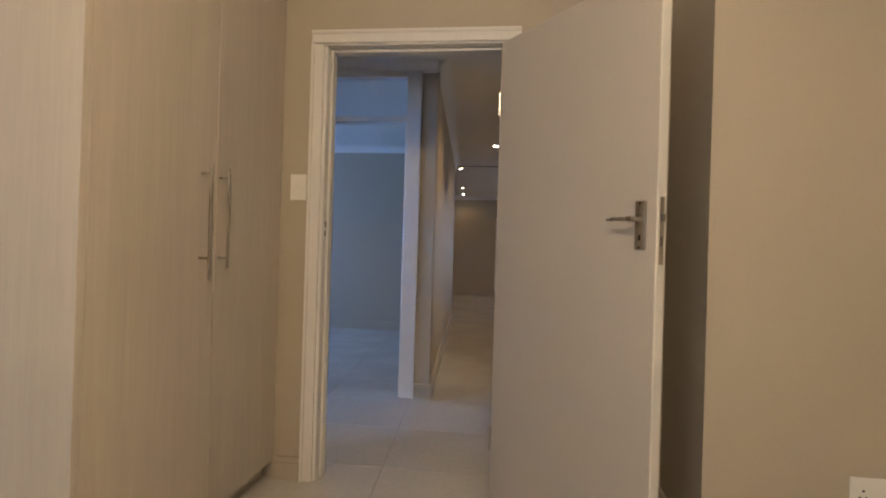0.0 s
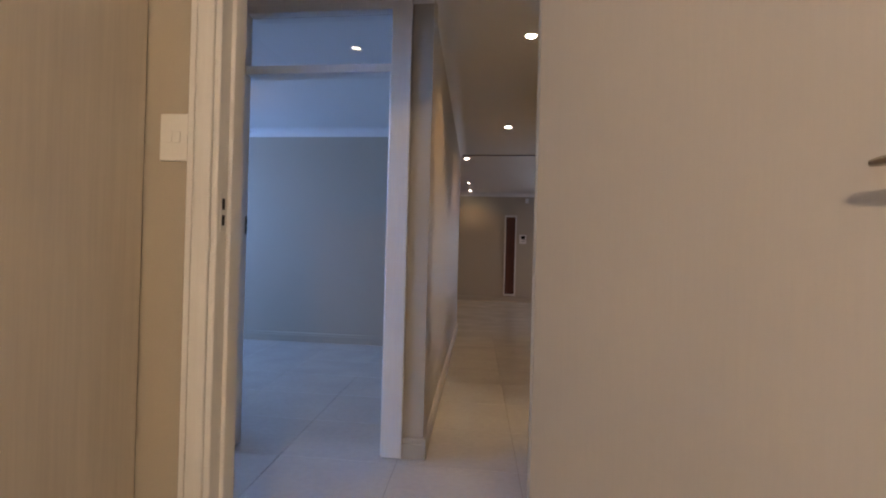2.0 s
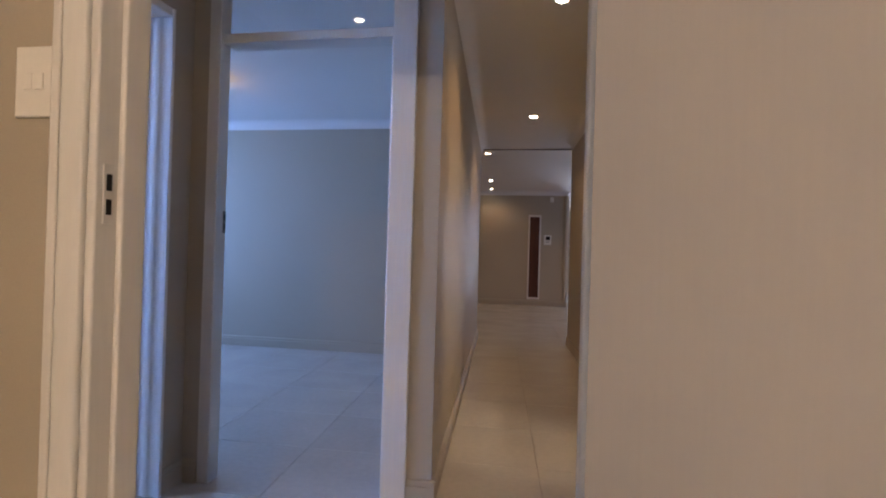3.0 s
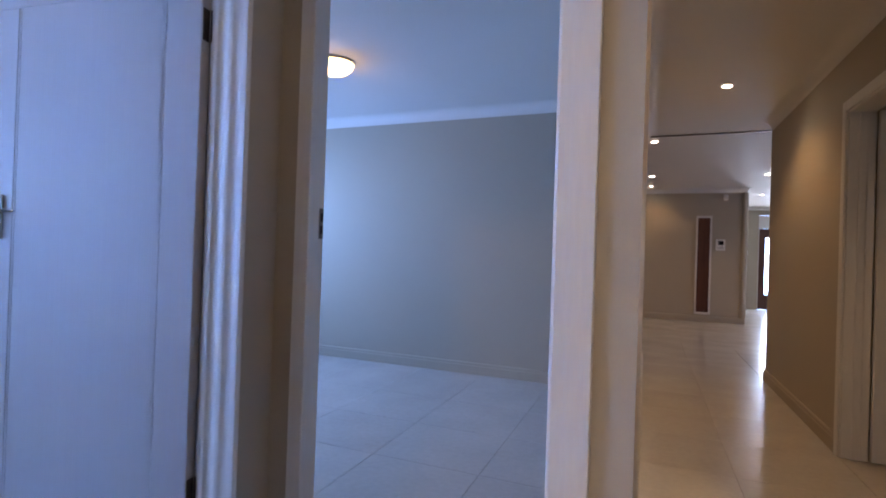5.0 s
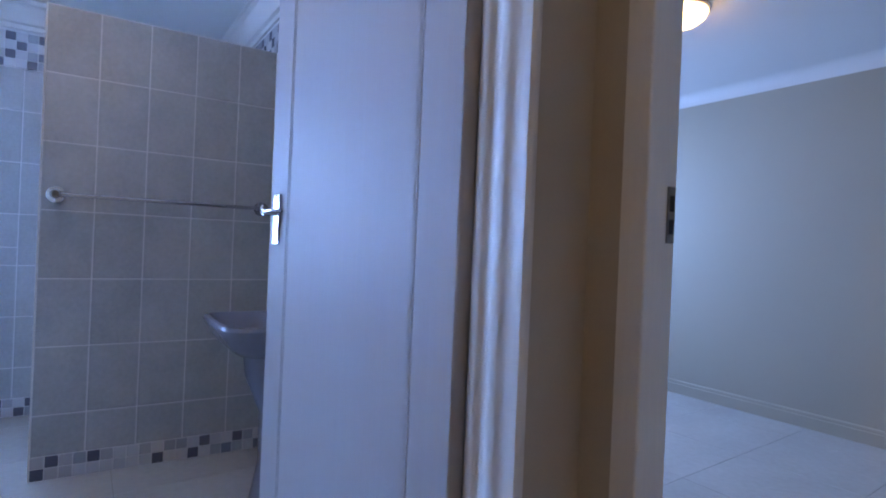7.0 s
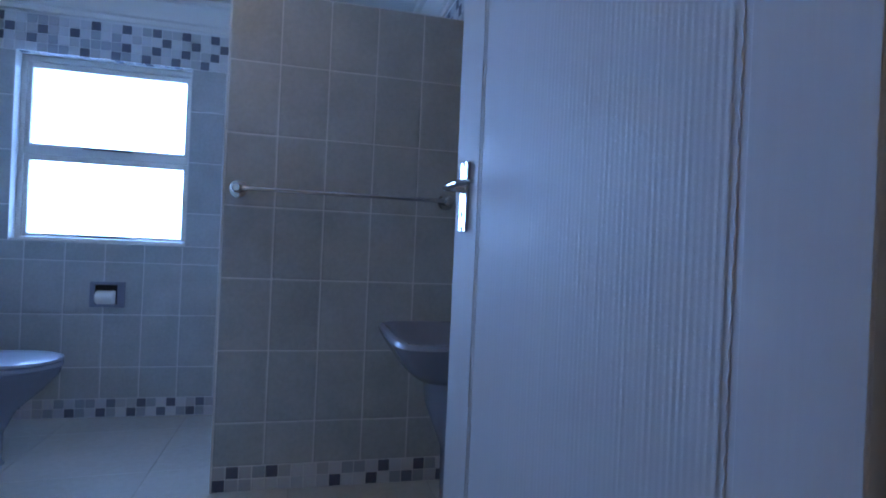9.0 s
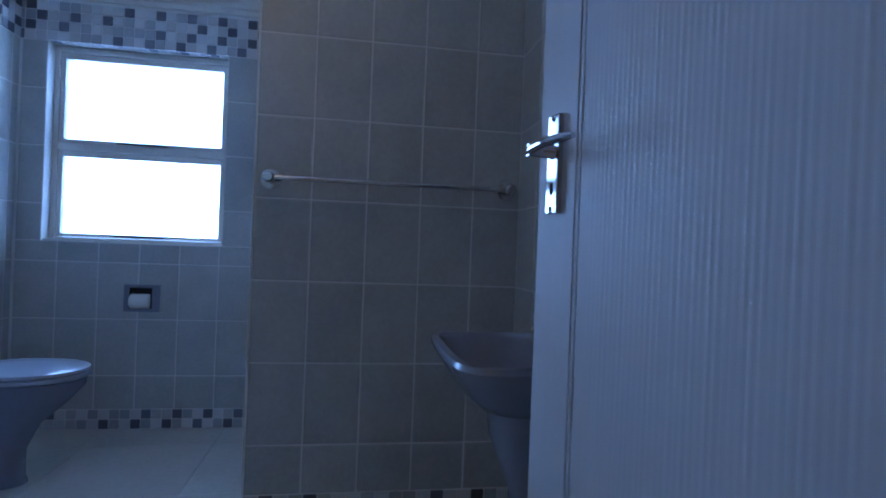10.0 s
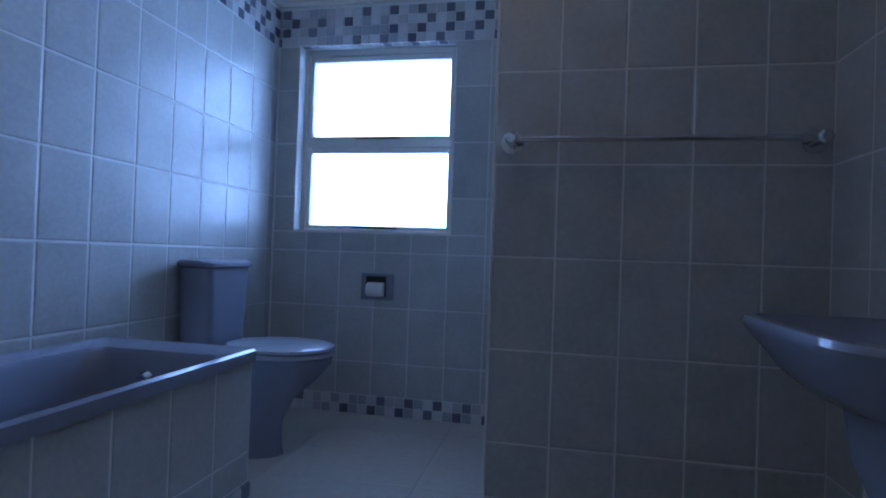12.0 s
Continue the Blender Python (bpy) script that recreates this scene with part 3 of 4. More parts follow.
def downlight(at, group):
    d = thing("downlight", "small round recessed downlight, switched on", "downlight", group, at)
    ring = lambda r, z: [(r * math.cos(a), r * math.sin(a), z) for a in [2 * math.pi * k / 28 for k in range(28)]]
    bm = bmesh.new()
    loft(bm, [ring(0.032, -0.001), ring(0.034, -0.005), ring(0.044, -0.004), ring(0.046, 0.0)], False, False)
    part("trim_ring", bm, PLASTIC, d, "", True)
    bm = bmesh.new()
    loft(bm, [ring(0.0315, -0.001), ring(0.031, -0.0025)])
    part("lamp", bm, LAMP, d, "bright warm lamp", True)
    return d


first = downlight(Matrix.Translation((lean(0.875, 2.18), 2.18, H)), "recessed downlights")
SPOTS = [(lean(0.875, 4.68), 4.68, 12), (lean(0.393, 6.66), 6.66, 5), (lean(0.393, 9.42), 9.42, 8), (lean(0.393, 10.7), 10.7, 5), (lean(2.0, 9.5), 9.5, 8), (lean(2.4, 12.25), 12.25, 6), (-0.33, 0.785, 1.0)]
spot("downlight_beam", (lean(0.875, 2.18), 2.18, H - 0.012), 11, AMBER)
for sx, sy, sp in SPOTS:
    copy_thing(first, Matrix.Translation((sx, sy, H)))
    spot("downlight_beam", (sx, sy, H - 0.012), sp, AMBER)

# hatch in the hall ceiling
hatch = tagged(new("ceiling_hatch"), "white painted ceiling hatch with a dark sheet for its shaded gap", "ceiling hatch", "", "structure")
for nm, b in (("trim", (0.30, 0.62, H - 0.012, 0.95, 0.645, H)), ("trim", (0.30, 1.255, H - 0.012, 0.95, 1.28, H)), ("trim", (0.30, 0.645, H - 0.012, 0.325, 1.255, H)), ("trim", (0.925, 0.645, H - 0.012, 0.95, 1.255, H))):
    part(nm, rounded(*b, 0.003, 1), CEIL, hatch)
part("hatch_panel", rounded(0.331, 0.651, H - 0.006, 0.919, 1.249, H, 0.002, 1), CEIL, hatch)
# dark sheet on the ceiling paints the shade in the gap round the panel
part("gap", rounded(0.325, 0.645, H - 0.002, 0.925, 1.255, H - 0.0005, 0.0005, 1), SHADOW_GAP, hatch)
# the ceiling's shadow line is put into the dark colour of a thin strip
setting("trim_ceiling_joint", rounded(0.21, 6.36, H - 0.012, 1.50, 6.38, H, 0.002, 1, lean), BRONZE, "thin dark strip for the ceiling shadow line at the corridor end")

# ---------- living room, seen down the corridor ----------
side = thing("window", "narrow dark timber side window in a white frame", "window", at=Matrix.Translation((lean(1.31, 11.12), 11.12, 0)))
side["kind"] = "structure"
part("pane", rounded(-0.10, -0.012, 0.17, 0.10, 0.0, 1.86, 0.002, 1), TIMBER, side, "dark reddish panel")
for nm, b in (("frame", (-0.13, -0.03, 0.13, -0.10, 0, 1.90)), ("frame", (0.10, -0.03, 0.13, 0.13, 0, 1.90)), ("frame", (-0.10, -0.03, 1.86, 0.10, 0, 1.90)), ("frame", (-0.10, -0.03, 0.13, 0.10, 0, 0.17))):
    part(nm, rounded(*b, 0.003, 1), WHITE, side)
ic = thing("intercom", "white wall intercom with a dark screen", "intercom", at=Matrix.Translation((lean(1.58, 11.12), 11.12, 1.38)))
part("body", rounded(-0.075, -0.035, -0.10, 0.075, 0, 0.10, 0.008, 2), PLASTIC, ic)
part("screen", rounded(-0.035, -0.0385, 0.0, 0.05, -0.0345, 0.075, 0.002, 1), SHADOW_GAP, ic)
for bx in (-0.03, 0.0, 0.03):
    part("button", rounded(bx - 0.008, -0.038, -0.05, bx + 0.008, -0.0345, -0.035, 0.001, 1), DARK, ic)
sensor = thing("alarm_sensor", "small white alarm sensor high on the living room wall", "sensor", at=pose(0.942, 11.12, 2.226))
part("housing", rounded(-0.035, -0.05, -0.05, 0.035, 0, 0.05, 0.012, 3), PLASTIC, sensor, "", True)
part("lens", rounded(-0.024, -0.056, -0.038, 0.024, -0.0505, 0.004, 0.003, 2), WHITE, sensor, "", True)
bm = bmesh.new()
tube(bm, [(lean(1.955, 11.12), 11.125, 0.105), (lean(1.955, 11.12), 11.125, H - 0.09)], 0.05, 20)
setting("trim_wall_corner", bm, WALL, "rounded painted wall corner", True)
fd = thing("front_door", "timber front door with a tall bright glass pane", "door", at=Matrix.Translation((lean(3.27, 14.9), 14.93, 0.01)))
for nm, b in (("stile", (-0.46, 0, 0, -0.33, 0.045, 1.87)), ("stile", (0.33, 0, 0, 0.46, 0.045, 1.87)), ("rail", (-0.33, 0, 0, 0.33, 0.045, 0.34)), ("rail", (-0.33, 0, 1.66, 0.33, 0.045, 1.87))):
    part(nm, rounded(*b, 0.004, 1), TIMBER, fd)
p = part("glass", rounded(-0.33, 0.018, 0.34, 0.33, 0.024, 1.66, 0.001, 1), GLASS, fd)
p.visible_shadow = False
ff = tagged(new("door_frame_6"), "white front door frame with a pale fanlight", "door frame", "", "structure")
ff.matrix_world = Matrix.Translation((lean(3.27, 14.9), 14.9, 0))
for nm, b in (("jamb", (-0.475, -0.01, 0, -0.462, 0.10, 2.19)), ("jamb", (0.462, -0.01, 0, 0.475, 0.10, 2.19)), ("head", (-0.462, -0.01, 1.885, 0.462, 0.10, 1.93)), ("fanlight", (-0.462, 0.03, 1.93, 0.462, 0.05, 2.19))):
    part(nm, rounded(*b, 0.002, 1), WHITE, ff)
bm = bmesh.new()
box(bm, -3.0, 17.5, -1.0, 9.0, 17.6, 5.0)
setting("backdrop", bm, OUTSIDE, "overexposed daylight beyond the front door")
bm = bmesh.new()
box(bm, -6.6, -2.2, -0.5, -6.5, 5.5, 4.5)
setting("backdrop", bm, OUTSIDE, "overexposed daylight beyond the windows")


# ---------- bathroom ----------
def bath_window():
    w = thing("window_1", "white painted window with two top-hung obscure panes", "window", at=pose(-4.255, -0.2915, 0))
    w["kind"] = "structure"
    y0, y1 = -0.4475, 0.4475
    for nm, b in (("frame", (-0.03, y0, 0.992, 0.03, y0 + 0.026, 2.033)), ("frame", (-0.03, y1 - 0.018, 0.992, 0.03, y1, 2.033)), ("frame", (-0.03, y0 + 0.026, 0.992, 0.03, y1 - 0.018, 1.012)), ("frame", (-0.03, y0 + 0.026, 2.0, 0.03, y1 - 0.018, 2.033)), ("transom", (-0.03, y0 + 0.026, 1.478, 0.03, y1 - 0.018, 1.518))):
        part(nm, rounded(*b, 0.004, 2), WHITE, w)
    for z0, z1 in ((1.012, 1.478), (1.518, 2.0)):
        s = new("sash")
        s.parent = w
        a0, a1 = y0 + 0.028, y1 - 0.02
        t = 0.022
        for nm, b in (("stile", (-0.02, a0, z0 + 0.002, 0.022, a0 + t, z1 - 0.002)), ("stile", (-0.02, a1 - t, z0 + 0.002, 0.022, a1, z1 - 0.002)), ("rail", (-0.02, a0 + t, z0 + 0.002, 0.022, a1 - t, z0 + 0.022)), ("rail", (-0.02, a0 + t, z1 - 0.034, 0.022, a1 - t, z1 - 0.002))):
            part(nm, rounded(*b, 0.003, 2), WHITE, s)
        p = part("pane", rounded(-0.004, a0 + t, z0 + 0.022, 0.0, a1 - t, z1 - 0.034, 0.0005, 1), PANE, s, "bright obscure glass")
        p.visible_shadow = False
        part("stay", rounded(0.024, -0.13, z0 + 0.006, 0.034, 0.13, z0 + 0.014, 0.002, 1), DARK, s, "dark casement stay")
    part("sill", rounded(0.031, y0 + 0.002, 0.9915, 0.10, y1 - 0.002, 1.0, 0.002, 1), WHITE, w)
    return w


bath_window()


def towel_rail():
    r = thing("towel_rail", "chrome towel rail fixed to the tiled partition", "towel rail", at=pose(-3.042, 1.0, 1.253))
    bm = bmesh.new()
    tube(bm, [(0.064, -0.44, 0), (0.064, 0.44, 0)], 0.0095, 14)
    part("bar", bm, CHROME, r, "", True)
    for y in (-0.44, 0.44):
        bm = bmesh.new()
        tube(bm, [(0.0, y, 0), (0.008, y, 0), (0.010, y, 0)], [0.036, 0.036, 0.028], 24)
        part("rose", bm, CHROME, r, "", True)
        bm = bmesh.new()
        tube(bm, [(0.009, y, 0), (0.05, y, 0), (0.075, y, 0), (0.082, y, 0)], [0.017, 0.018, 0.021, 0.014], 18)
        part("bracket", bm, CHROME, r, "", True)
    return r


towel_rail()


def rr(cx, cy, hx, hy, z, r, n=6):
    """A rounded rectangle, seen from above."""
    pts = []
    for sx, sy, a0 in ((1, 1, 0), (-1, 1, 90), (-1, -1, 180), (1, -1, 270)):
        for i in range(n + 1):
            a = radians(a0 + 90 * i / n)
            pts.append((cx + sx * (hx - r) + r * math.cos(a), cy + sy * (hy - r) + r * math.sin(a), z))
    return pts


def bathtub():
    t = thing("bathtub", "built-in blue-grey bath with a tiled front", "bathtub", at=pose(-2.12, -0.565, 0))
    hx, hy, z = 0.845, 0.300, 0.55
    bm = bmesh.new()
    loft(bm, [rr(0, 0, hx - 0.012, hy - 0.012, z - 0.045, 0.02), rr(0, 0, hx, hy, z - 0.042, 0.02), rr(0, 0, hx, hy, z - 0.008, 0.02), rr(0, 0, hx - 0.008, hy - 0.008, z, 0.02), rr(0, 0, hx - 0.018, hy - 0.018, z - 0.006, 0.03), rr(0, 0.020, hx - 0.125, hy - 0.062, z - 0.010, 0.05), rr(0, 0.020, hx - 0.137, hy - 0.072, z - 0.026, 0.06), rr(0.0, 0.015, hx - 0.17, hy - 0.09, z - 0.15, 0.09), rr(0.0, 0.01, hx - 0.21, hy - 0.115, z - 0.34, 0.10), rr(0, 0, hx - 0.26, hy - 0.16, z - 0.40, 0.10)], False, True)
    part("tub", bm, ACRYLIC, t, "", True)
    bm = bmesh.new()
    tube(bm, [(-hx + 0.158, 0.0, z - 0.10), (-hx + 0.182, 0.0, z - 0.102)], [0.03, 0.024], 18)
    part("overflow", bm, CHROME, t, "", True)
    bm = bmesh.new()
    box(bm, -hx + 0.012, hy - 0.036, 0, hx - 0.01, hy - 0.016, z - 0.046)
    box(bm, -hx + 0.012, -hy + 0.01, 0, -hx + 0.032, hy - 0.036, z - 0.046)
    fr = part("surround", bm, GROUT, t)
    return t, fr


tub, surround = bathtub()


def ellipse(cx, cy, rx, ry, z, n=36, front=1.0):
    return [(cx + rx * math.cos(2 * math.pi * k / n), cy + ry * math.sin(2 * math.pi * k / n) * (front if math.sin(2 * math.pi * k / n) > 0 else 1), z) for k in range(n)]


def toilet():
    t = thing("toilet", "blue-grey ceramic toilet with a closed paler lid", "toilet", at=pose(-3.475, -0.87, 0))
    bm = bmesh.new()
    loft(bm, [ellipse(0, 0.26, 0.098, 0.19, 0.0), ellipse(0, 0.26, 0.092, 0.18, 0.025), ellipse(0, 0.27, 0.085, 0.17, 0.14), ellipse(0, 0.30, 0.10, 0.19, 0.24), ellipse(0, 0.36, 0.140, 0.23, 0.33), ellipse(0, 0.405, 0.168, 0.245, 0.40), ellipse(0, 0.41, 0.175, 0.245, 0.43)])
    part("bowl", bm, CERAMIC, t, "", True)
    part("deck", bevel_box(-0.15, 0.02, 0.36, 0.15, 0.24, 0.44, 0.03), CERAMIC, t, "", True)
    bm = bmesh.new()
    loft(bm, [ellipse(0, 0.425, 0.180, 0.230, 0.433), ellipse(0, 0.425, 0.188, 0.237, 0.438), ellipse(0, 0.425, 0.188, 0.237, 0.450), ellipse(0, 0.425, 0.182, 0.231, 0.455)])
    part("seat", bm, SEAT, t, "", True)
    bm = bmesh.new()
    loft(bm, [ellipse(0, 0.425, 0.182, 0.231, 0.457), ellipse(0, 0.425, 0.190, 0.238, 0.462), ellipse(0, 0.425, 0.188, 0.236, 0.474), ellipse(0, 0.43, 0.155, 0.21, 0.481), ellipse(0, 0.42, 0.05, 0.07, 0.483)])
    part("lid", bm, SEAT, t, "", True)
    bm = bmesh.new()
    loft(bm, [rr(0, 0.092, 0.140, 0.070, 0.442, 0.04), rr(0, 0.094, 0.148, 0.076, 0.47, 0.045), rr(0, 0.096, 0.160, 0.080, 0.66, 0.045), rr(0, 0.097, 0.168, 0.082, 0.793, 0.045)])
    part("cistern", bm, CERAMIC, t, "", True)
    bm = bmesh.new()
    loft(bm, [rr(0, 0.098, 0.169, 0.083, 0.795, 0.045), rr(0, 0.099, 0.178, 0.090, 0.80, 0.05), rr(0, 0.099, 0.178, 0.090, 0.815, 0.05), rr(0, 0.098, 0.170, 0.080, 0.826, 0.05), rr(0, 0.098, 0.13, 0.05, 0.831, 0.04)])
    part("cistern_lid", bm, CERAMIC, t, "", True)
    bm = bmesh.new()
    tube(bm, [(-0.164, 0.10, 0.74), (-0.18, 0.10, 0.74), (-0.184, 0.14, 0.735)], [0.012, 0.009, 0.006], 12)
    part("flush_lever", bm, CHROME, t, "", True)
    for x in (-0.07, 0.07):
        bm = bmesh.new()
        tube(bm, [(x, 0.20, 0.44), (x, 0.20, 0.468)], 0.014, 12)
        part("hinge_post", bm, CHROME, t, "", True)
    return t


def bevel_box(x0, y0, z0, x1, y1, z1, w):
    return rounded(x0, y0, z0, x1, y1, z1, w, 3)


toilet()


def basin():
    b = thing("pedestal_basin", "blue-grey pedestal basin with chrome pillar taps", "basin", at=pose(-2.285, 1.491, 0))

    def ring(hw, front, back, z, sq=0.62, n=40):
        pts = []
        for k in range(n):
            a = 2 * math.pi * k / n
            c, s = math.cos(a), math.sin(a)
            x = hw * math.copysign(abs(c) ** sq, c)
            y = (back + front) / 2 + (back - front) / 2 * math.copysign(abs(s) ** sq, s)
            pts.append((x, y, z))
        return pts

    bm = bmesh.new()
    loft(bm, [ring(0.15, -0.295, -0.04, 0.652), ring(0.178, -0.330, -0.02, 0.660, 0.55), ring(0.208, -0.362, -0.006, 0.688, 0.48), ring(0.237, -0.392, -0.002, 0.732, 0.42), ring(0.257, -0.408, -0.001, 0.758, 0.36), ring(0.263, -0.413, -0.001, 0.772, 0.34), ring(0.260, -0.410, -0.003, 0.783, 0.38), ring(0.244, -0.395, -0.10, 0.785, 0.42), ring(0.232, -0.383, -0.112, 0.775, 0.45), ring(0.19, -0.34, -0.13, 0.71), ring(0.11, -0.28, -0.17, 0.665), ring(0.03, -0.24, -0.20, 0.66)])
    part("bowl", bm, CERAMIC, b, "", True)
    part("tap_ledge", rounded(-0.245, -0.10, 0.775, 0.245, -0.002, 0.795, 0.008, 3), CERAMIC, b, "", True)
    bm = bmesh.new()
    loft(bm, [ring(0.105, -0.255, -0.03, 0.0, 0.8), ring(0.10, -0.25, -0.03, 0.03, 0.8), ring(0.075, -0.215, -0.05, 0.22, 0.8), ring(0.08, -0.22, -0.05, 0.42, 0.8), ring(0.115, -0.275, -0.04, 0.56, 0.75), ring(0.125, -0.285, -0.035, 0.652, 0.7)])
    part("pedestal", bm, CERAMIC, b, "", True)
    for x in (-0.09, 0.09):
        tap = new("tap")
        tap.parent = b
        bm = bmesh.new()
        tube(bm, [(x, -0.06, 0.795), (x, -0.06, 0.80), (x, -0.06, 0.84), (x, -0.06, 0.848)], [0.024, 0.018, 0.016, 0.014], 16)
        part("tap_body", bm, CHROME, tap, "", True)
        bm = bmesh.new()
        tube(bm, [(x, -0.065, 0.818), (x, -0.10, 0.826), (x, -0.140, 0.824), (x, -0.150, 0.811)], [0.012, 0.010, 0.009, 0.0085], 14)
        part("spout", bm, CHROME, tap, "", True)
        bm = bmesh.new()
        tube(bm, [(x, -0.06, 0.848), (x, -0.06, 0.856), (x, -0.06, 0.88), (x, -0.06, 0.888)], [0.012, 0.023, 0.024, 0.016], 12)
        part("tap_head", bm, CHROME, tap, "clear chromed tap head", True)
    return b


basin()


def mirror():
    m = thing("mirror", "round mirror in a wide white frame above the basin", "mirror", at=pose(-2.345, 1.491, 1.57))
    bm = bmesh.new()
    ring = lambda r, y: [(r * math.cos(2 * math.pi * k / 64), y, r * math.sin(2 * math.pi * k / 64)) for k in range(64)]
    loft(bm, [ring(0.345, -0.002), ring(0.345, -0.018), ring(0.335, -0.026), ring(0.31, -0.03), ring(0.29, -0.024), ring(0.284, -0.012)], False, False)
    part("frame", bm, WHITE, m, "", True)
    bm = bmesh.new()
    loft(bm, [ring(0.29, -0.004), ring(0.29, -0.010)])
    part("glass", bm, MIRROR, m)
    return m


mirror()


def roll_holder():
    h = thing("toilet_roll_holder", "recessed ceramic holder with a white paper roll", "toilet roll holder", at=pose(-4.148, -0.235, 0.70))
    for nm, b in (("rim", (0, -0.09, 0.055, 0.012, 0.09, 0.072)), ("rim", (0, -0.09, -0.072, 0.012, 0.09, -0.055)), ("rim", (0, -0.09, -0.055, 0.012, -0.065, 0.055)), ("rim", (0, 0.05, -0.055, 0.012, 0.09, 0.055))):
        part(nm, rounded(*b, 0.003, 2), CERAMIC, h)
    # flat plate on the solid wall, its near-black colour paints the recess shade
    part("recess", rounded(-0.002, -0.065, -0.055, 0.002, 0.05, 0.055, 0.0005, 1), SHADOW_GAP, h, "dark plate for the shade inside the holder")
    bm = bmesh.new()
    tube(bm, [(0.010, -0.055, -0.016), (0.010, -0.05, -0.016), (0.010, 0.036, -0.016), (0.010, 0.040, -0.016)], [0.034, 0.039, 0.039, 0.035], 24)
    part("paper_roll", bm, PAPER, h, "white paper roll", True)
    return h


roll_holder()

# ---------- tiles, the small pieces of walls and floors ----------
MESHES = {}


def plate(w, h, t, material, chamfer=0.0015, shear=0.0):
    """A thin piece, centred, lying in x and y, its face at z = t."""
    key = (round(w, 3), round(h, 3), t, material.name)
    if key not in MESHES:
        a, b, c = w / 2, h / 2, chamfer
        e = 0.005 if material is TILE else c
        rings = [[(-a, -b, -0.006), (a, -b, -0.006), (a, b, -0.006), (-a, b, -0.006)], [(-a, -b, t - c), (a, -b, t - c), (a, b, t - c), (-a, b, t - c)], [(-a + e, -b + e, t), (a - e, -b + e, t), (a - e, b - e, t), (-a + e, b - e, t)]]
        rings = [[(x - shear * y, y, z) for x, y, z in r] for r in rings]
        bm = bmesh.new()
        loft(bm, rings, False, True)
        MESHES[key] = mesh_of("piece", bm, material)
    return MESHES[key]


def cut(rects, hole):
    """Rectangles (u0, v0, u1, v1) less one hole."""
    out = []
    a0, b0, a1, b1 = hole
    for u0, v0, u1, v1 in rects:
        if u1 <= a0 or u0 >= a1 or v1 <= b0 or v0 >= b1:
            out.append((u0, v0, u1, v1))
            continue
        if v0 < b0:
            out.append((u0, v0, u1, b0))
        if v1 > b1:
            out.append((u0, b1, u1, v1))
        m0, m1 = max(v0, b0), min(v1, b1)
        if u0 < a0:
            out.append((u0, m0, a0, m1))
        if u1 > a1:
            out.append((a1, m0, u1, m1))
    return out


def lay(parent, name, m, us, vs, material, hole=None, gap=0.0055, t=0.0016):
    """Pieces between the joint lines us and vs of a wall; m takes (u, v, out) to the world."""
    inv = parent.matrix_world.inverted()
    small = material is MOSAIC
    for i, (u0, u1) in enumerate(zip(us, us[1:])):
        for j, (v0, v1) in enumerate(zip(vs, vs[1:])):
            if small:
                # the sheets set a dark square every third place, each row shifted
                material = MOSAIC_DARK if (i + (0, 2, 1, 2)[j % 4]) % 3 == 0 and (i * 7 + j * 5) % 11 < 9 else MOSAIC
            for a0, b0, a1, b1 in (cut([(u0, v0, u1, v1)], hole) if hole else [(u0, v0, u1, v1)]):
                w, h = a1 - a0 - gap, b1 - b0 - gap
                if w < 0.008 or h < 0.008:
                    continue
                ob = new(name, plate(w, h, t, material))
                ob.parent = parent
                ob.matrix_local = inv @ m @ Matrix.Translation(((a0 + a1) / 2, (b0 + b1) / 2, 0))


def steps(a, b, joint, pitch):
    n0 = math.ceil((a - joint) / pitch + 1e-6)
    out = [a]
    x = joint + n0 * pitch
    while x < b - 0.004:
        if x - out[-1] > 0.004:
            out.append(x)
        x += pitch
    return out + [b]


def plane(origin, u, out):
    u, out = Vector(u), Vector(out)
    m = Matrix.Identity(4)
    v = Vector((0, 0, 1))
    for i in range(3):
        m[i][0], m[i][1], m[i][2], m[i][3] = u[i], v[i], out[i], origin[i]
    return m


bpy.context.view_layer.update()
WALLS = {o.name: o for o in scene.objects}
ROWS = [0.105, 0.285, 0.585, 0.885, 1.185, 1.485, 1.785, 2.032]
TOP = [2.032 + 0.052 * i for i in range(5)]
BASE = [0.0, 0.0525, 0.105]


def cover(wname, m, u0, u1, joint, hole=None, top=True, rows=ROWS, small_from=None):
    w = WALLS[wname]
    lay(w, "tile", m, steps(u0, u1, joint, 0.2015), rows, TILE, hole)
    fine = steps(u0, u1, joint, 0.0525)
    lay(w, "mosaic", m, fine, BASE, MOSAIC, None, 0.004, 0.0035)
    if top:
        lay(w, "mosaic", m, fine, TOP, MOSAIC, None, 0.004, 0.0035)


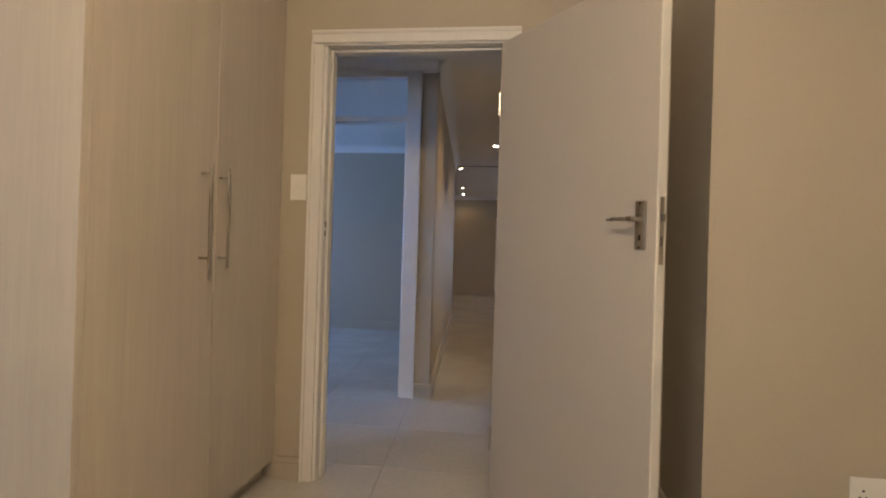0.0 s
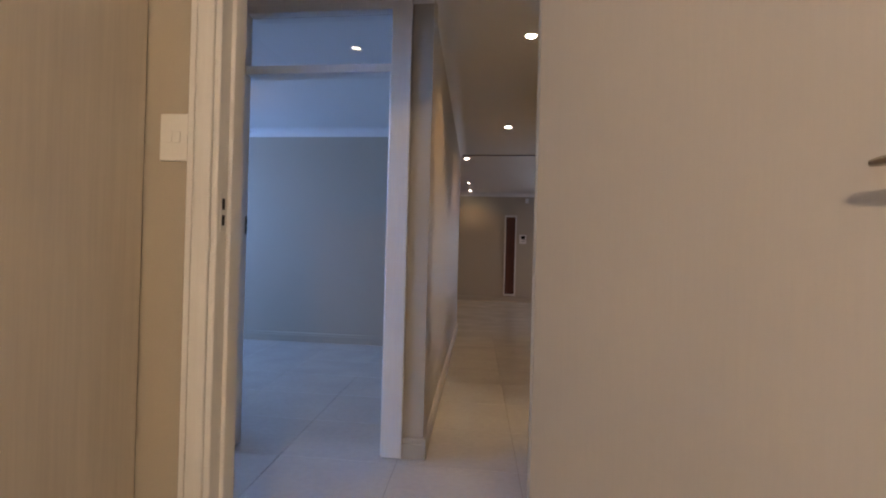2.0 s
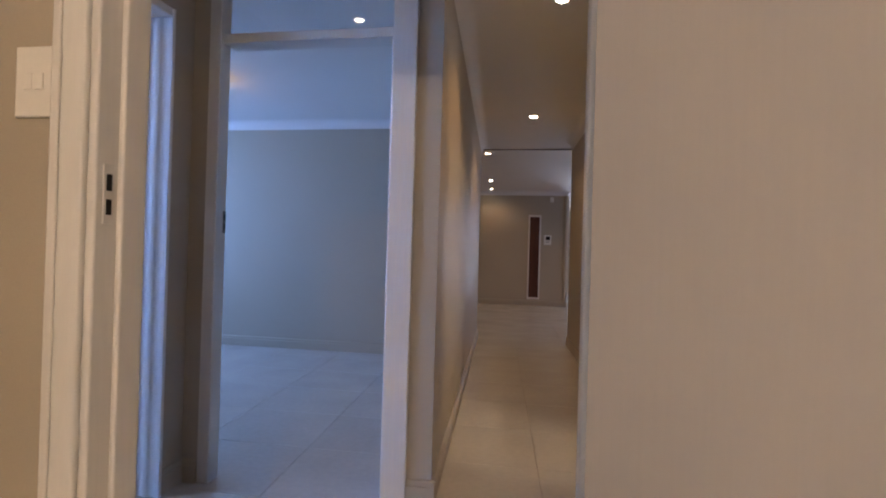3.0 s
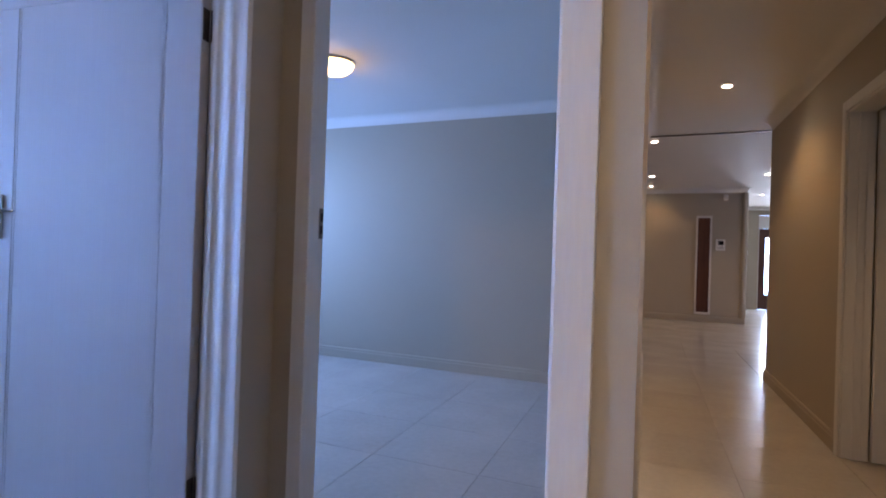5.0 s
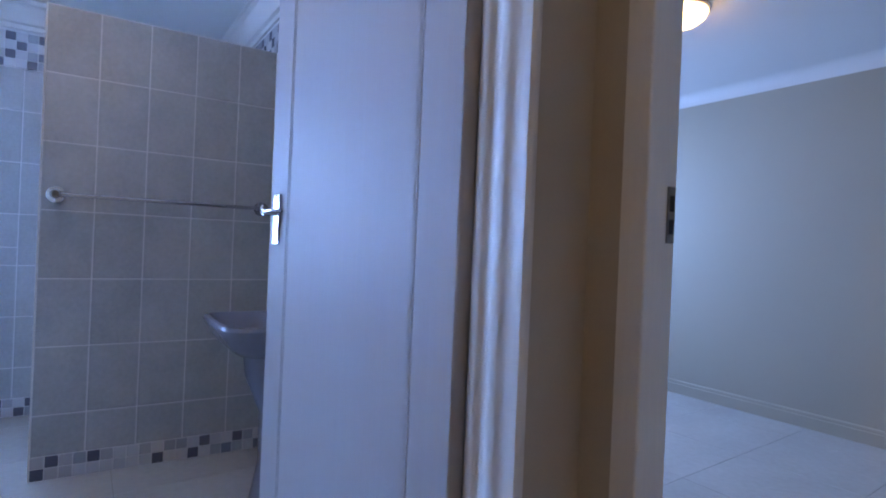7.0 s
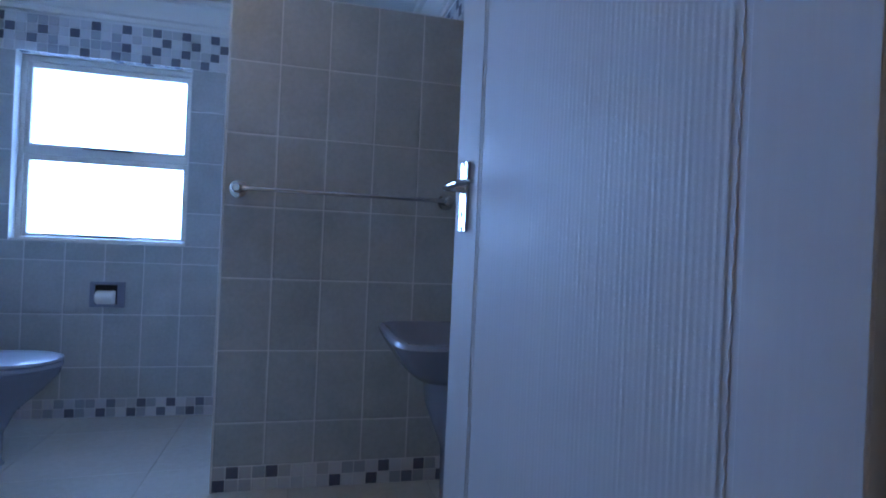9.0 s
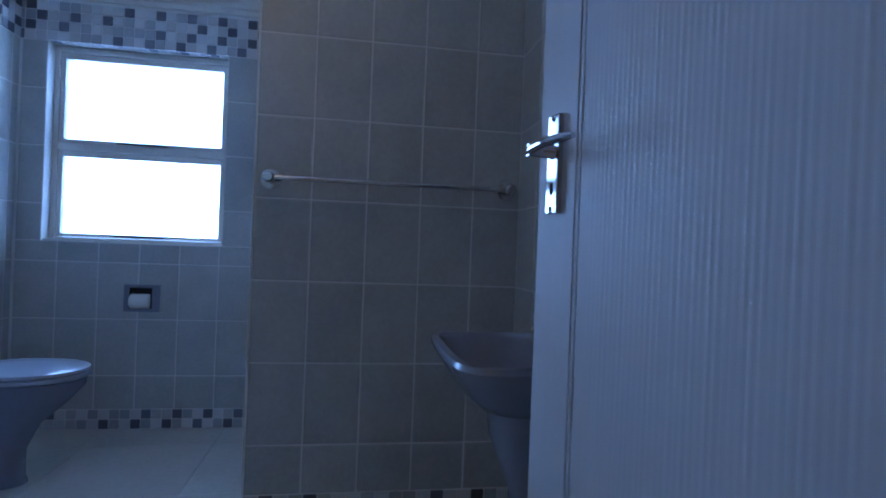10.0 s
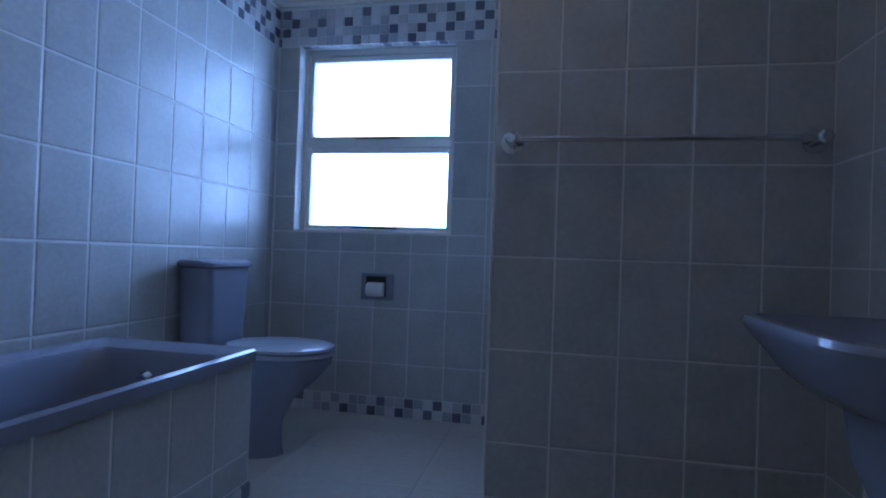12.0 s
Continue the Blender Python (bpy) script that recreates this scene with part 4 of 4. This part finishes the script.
WIN = (-0.74, 0.99, 0.157, 2.035)
cover("wall_bath_window", plane((-4.153, 0, 0), (0, 1, 0), (1, 0, 0)), -0.873, 1.494, 0.145, WIN)
cover("wall_bath_left", plane((0, -0.873, 0), (-1, 0, 0), (0, 1, 0)), 0.94, 4.153, 2.68)
cover("wall_bath_basin", plane((0, 1.494, 0), (1, 0, 0), (0, -1, 0)), -4.153, -0.94, -3.045)
cover("wall_bath_partition", plane((-3.045, 0, 0), (0, 1, 0), (1, 0, 0)), 0.504, 1.494, 0.504, None, False, ROWS[:-1] + [2.082])
part("edge_trim", rounded(-3.06, 0.498, 0.0, -3.040, 0.5035, 2.084, 0.0015, 1), PLASTIC, WALLS["wall_bath_partition"], "white tile edge trim")
# mosaic under the window head and tiles in the reveal
head = plane((0, 0, 2.035), (0, 1, 0), (0, 0, -1))
for i in range(3):
    head[i][1] = (-1, 0, 0)[i]
lay(WALLS["wall_bath_window"], "mosaic", head, steps(-0.738, 0.155, 0.157, 0.0525), [4.155 + 0.0, 4.2075], MOSAIC, None, 0.004, 0.0005)
# front of the bath
fm = plane((0, -0.281, 0), (-1, 0, 0), (0, 1, 0))
lay(surround, "tile", fm, steps(1.285, 2.953, 2.953, 0.2015), [0.105, 0.205, 0.504], TILE)
lay(surround, "mosaic", fm, steps(1.285, 2.953, 2.953, 0.0525), BASE, MOSAIC, None, 0.004, 0.012)

# floor tiles, 0.6 m, laid along the corridor
def slab(xc, yc):
    ob = new("tile", plate(0.5975, 0.5975, 0.0, FLOOR, 0.001, SKEW))
    ob.location = (xc - SKEW * (yc - PIVOT), yc, 0)
    return ob


rest = bmesh.new()
for i in range(-10, 11):
    for j in range(-11, 23):
        xc, yc = 0.80 + 0.6 * i + 0.3, 3.21 + 0.6 * (j - 3) + 0.3
        xw = xc - SKEW * (yc - PIVOT)
        if -5.0 < xw < 1.9 and -1.6 < yc < 8.0:
            slab(xc, yc).parent = floor
        elif -5.0 < xw < 6.2 and -5.2 < yc < 15.2:
            a = 0.5975 / 2
            vs = [rest.verts.new((xw + x - SKEW * y, yc + y, 0.0)) for x, y in ((-a, -a), (a, -a), (a, a), (-a, a))]
            rest.faces.new(vs)
more = part("floor_tiling", rest, FLOOR, floor)
tagged(more, kind="stuff")
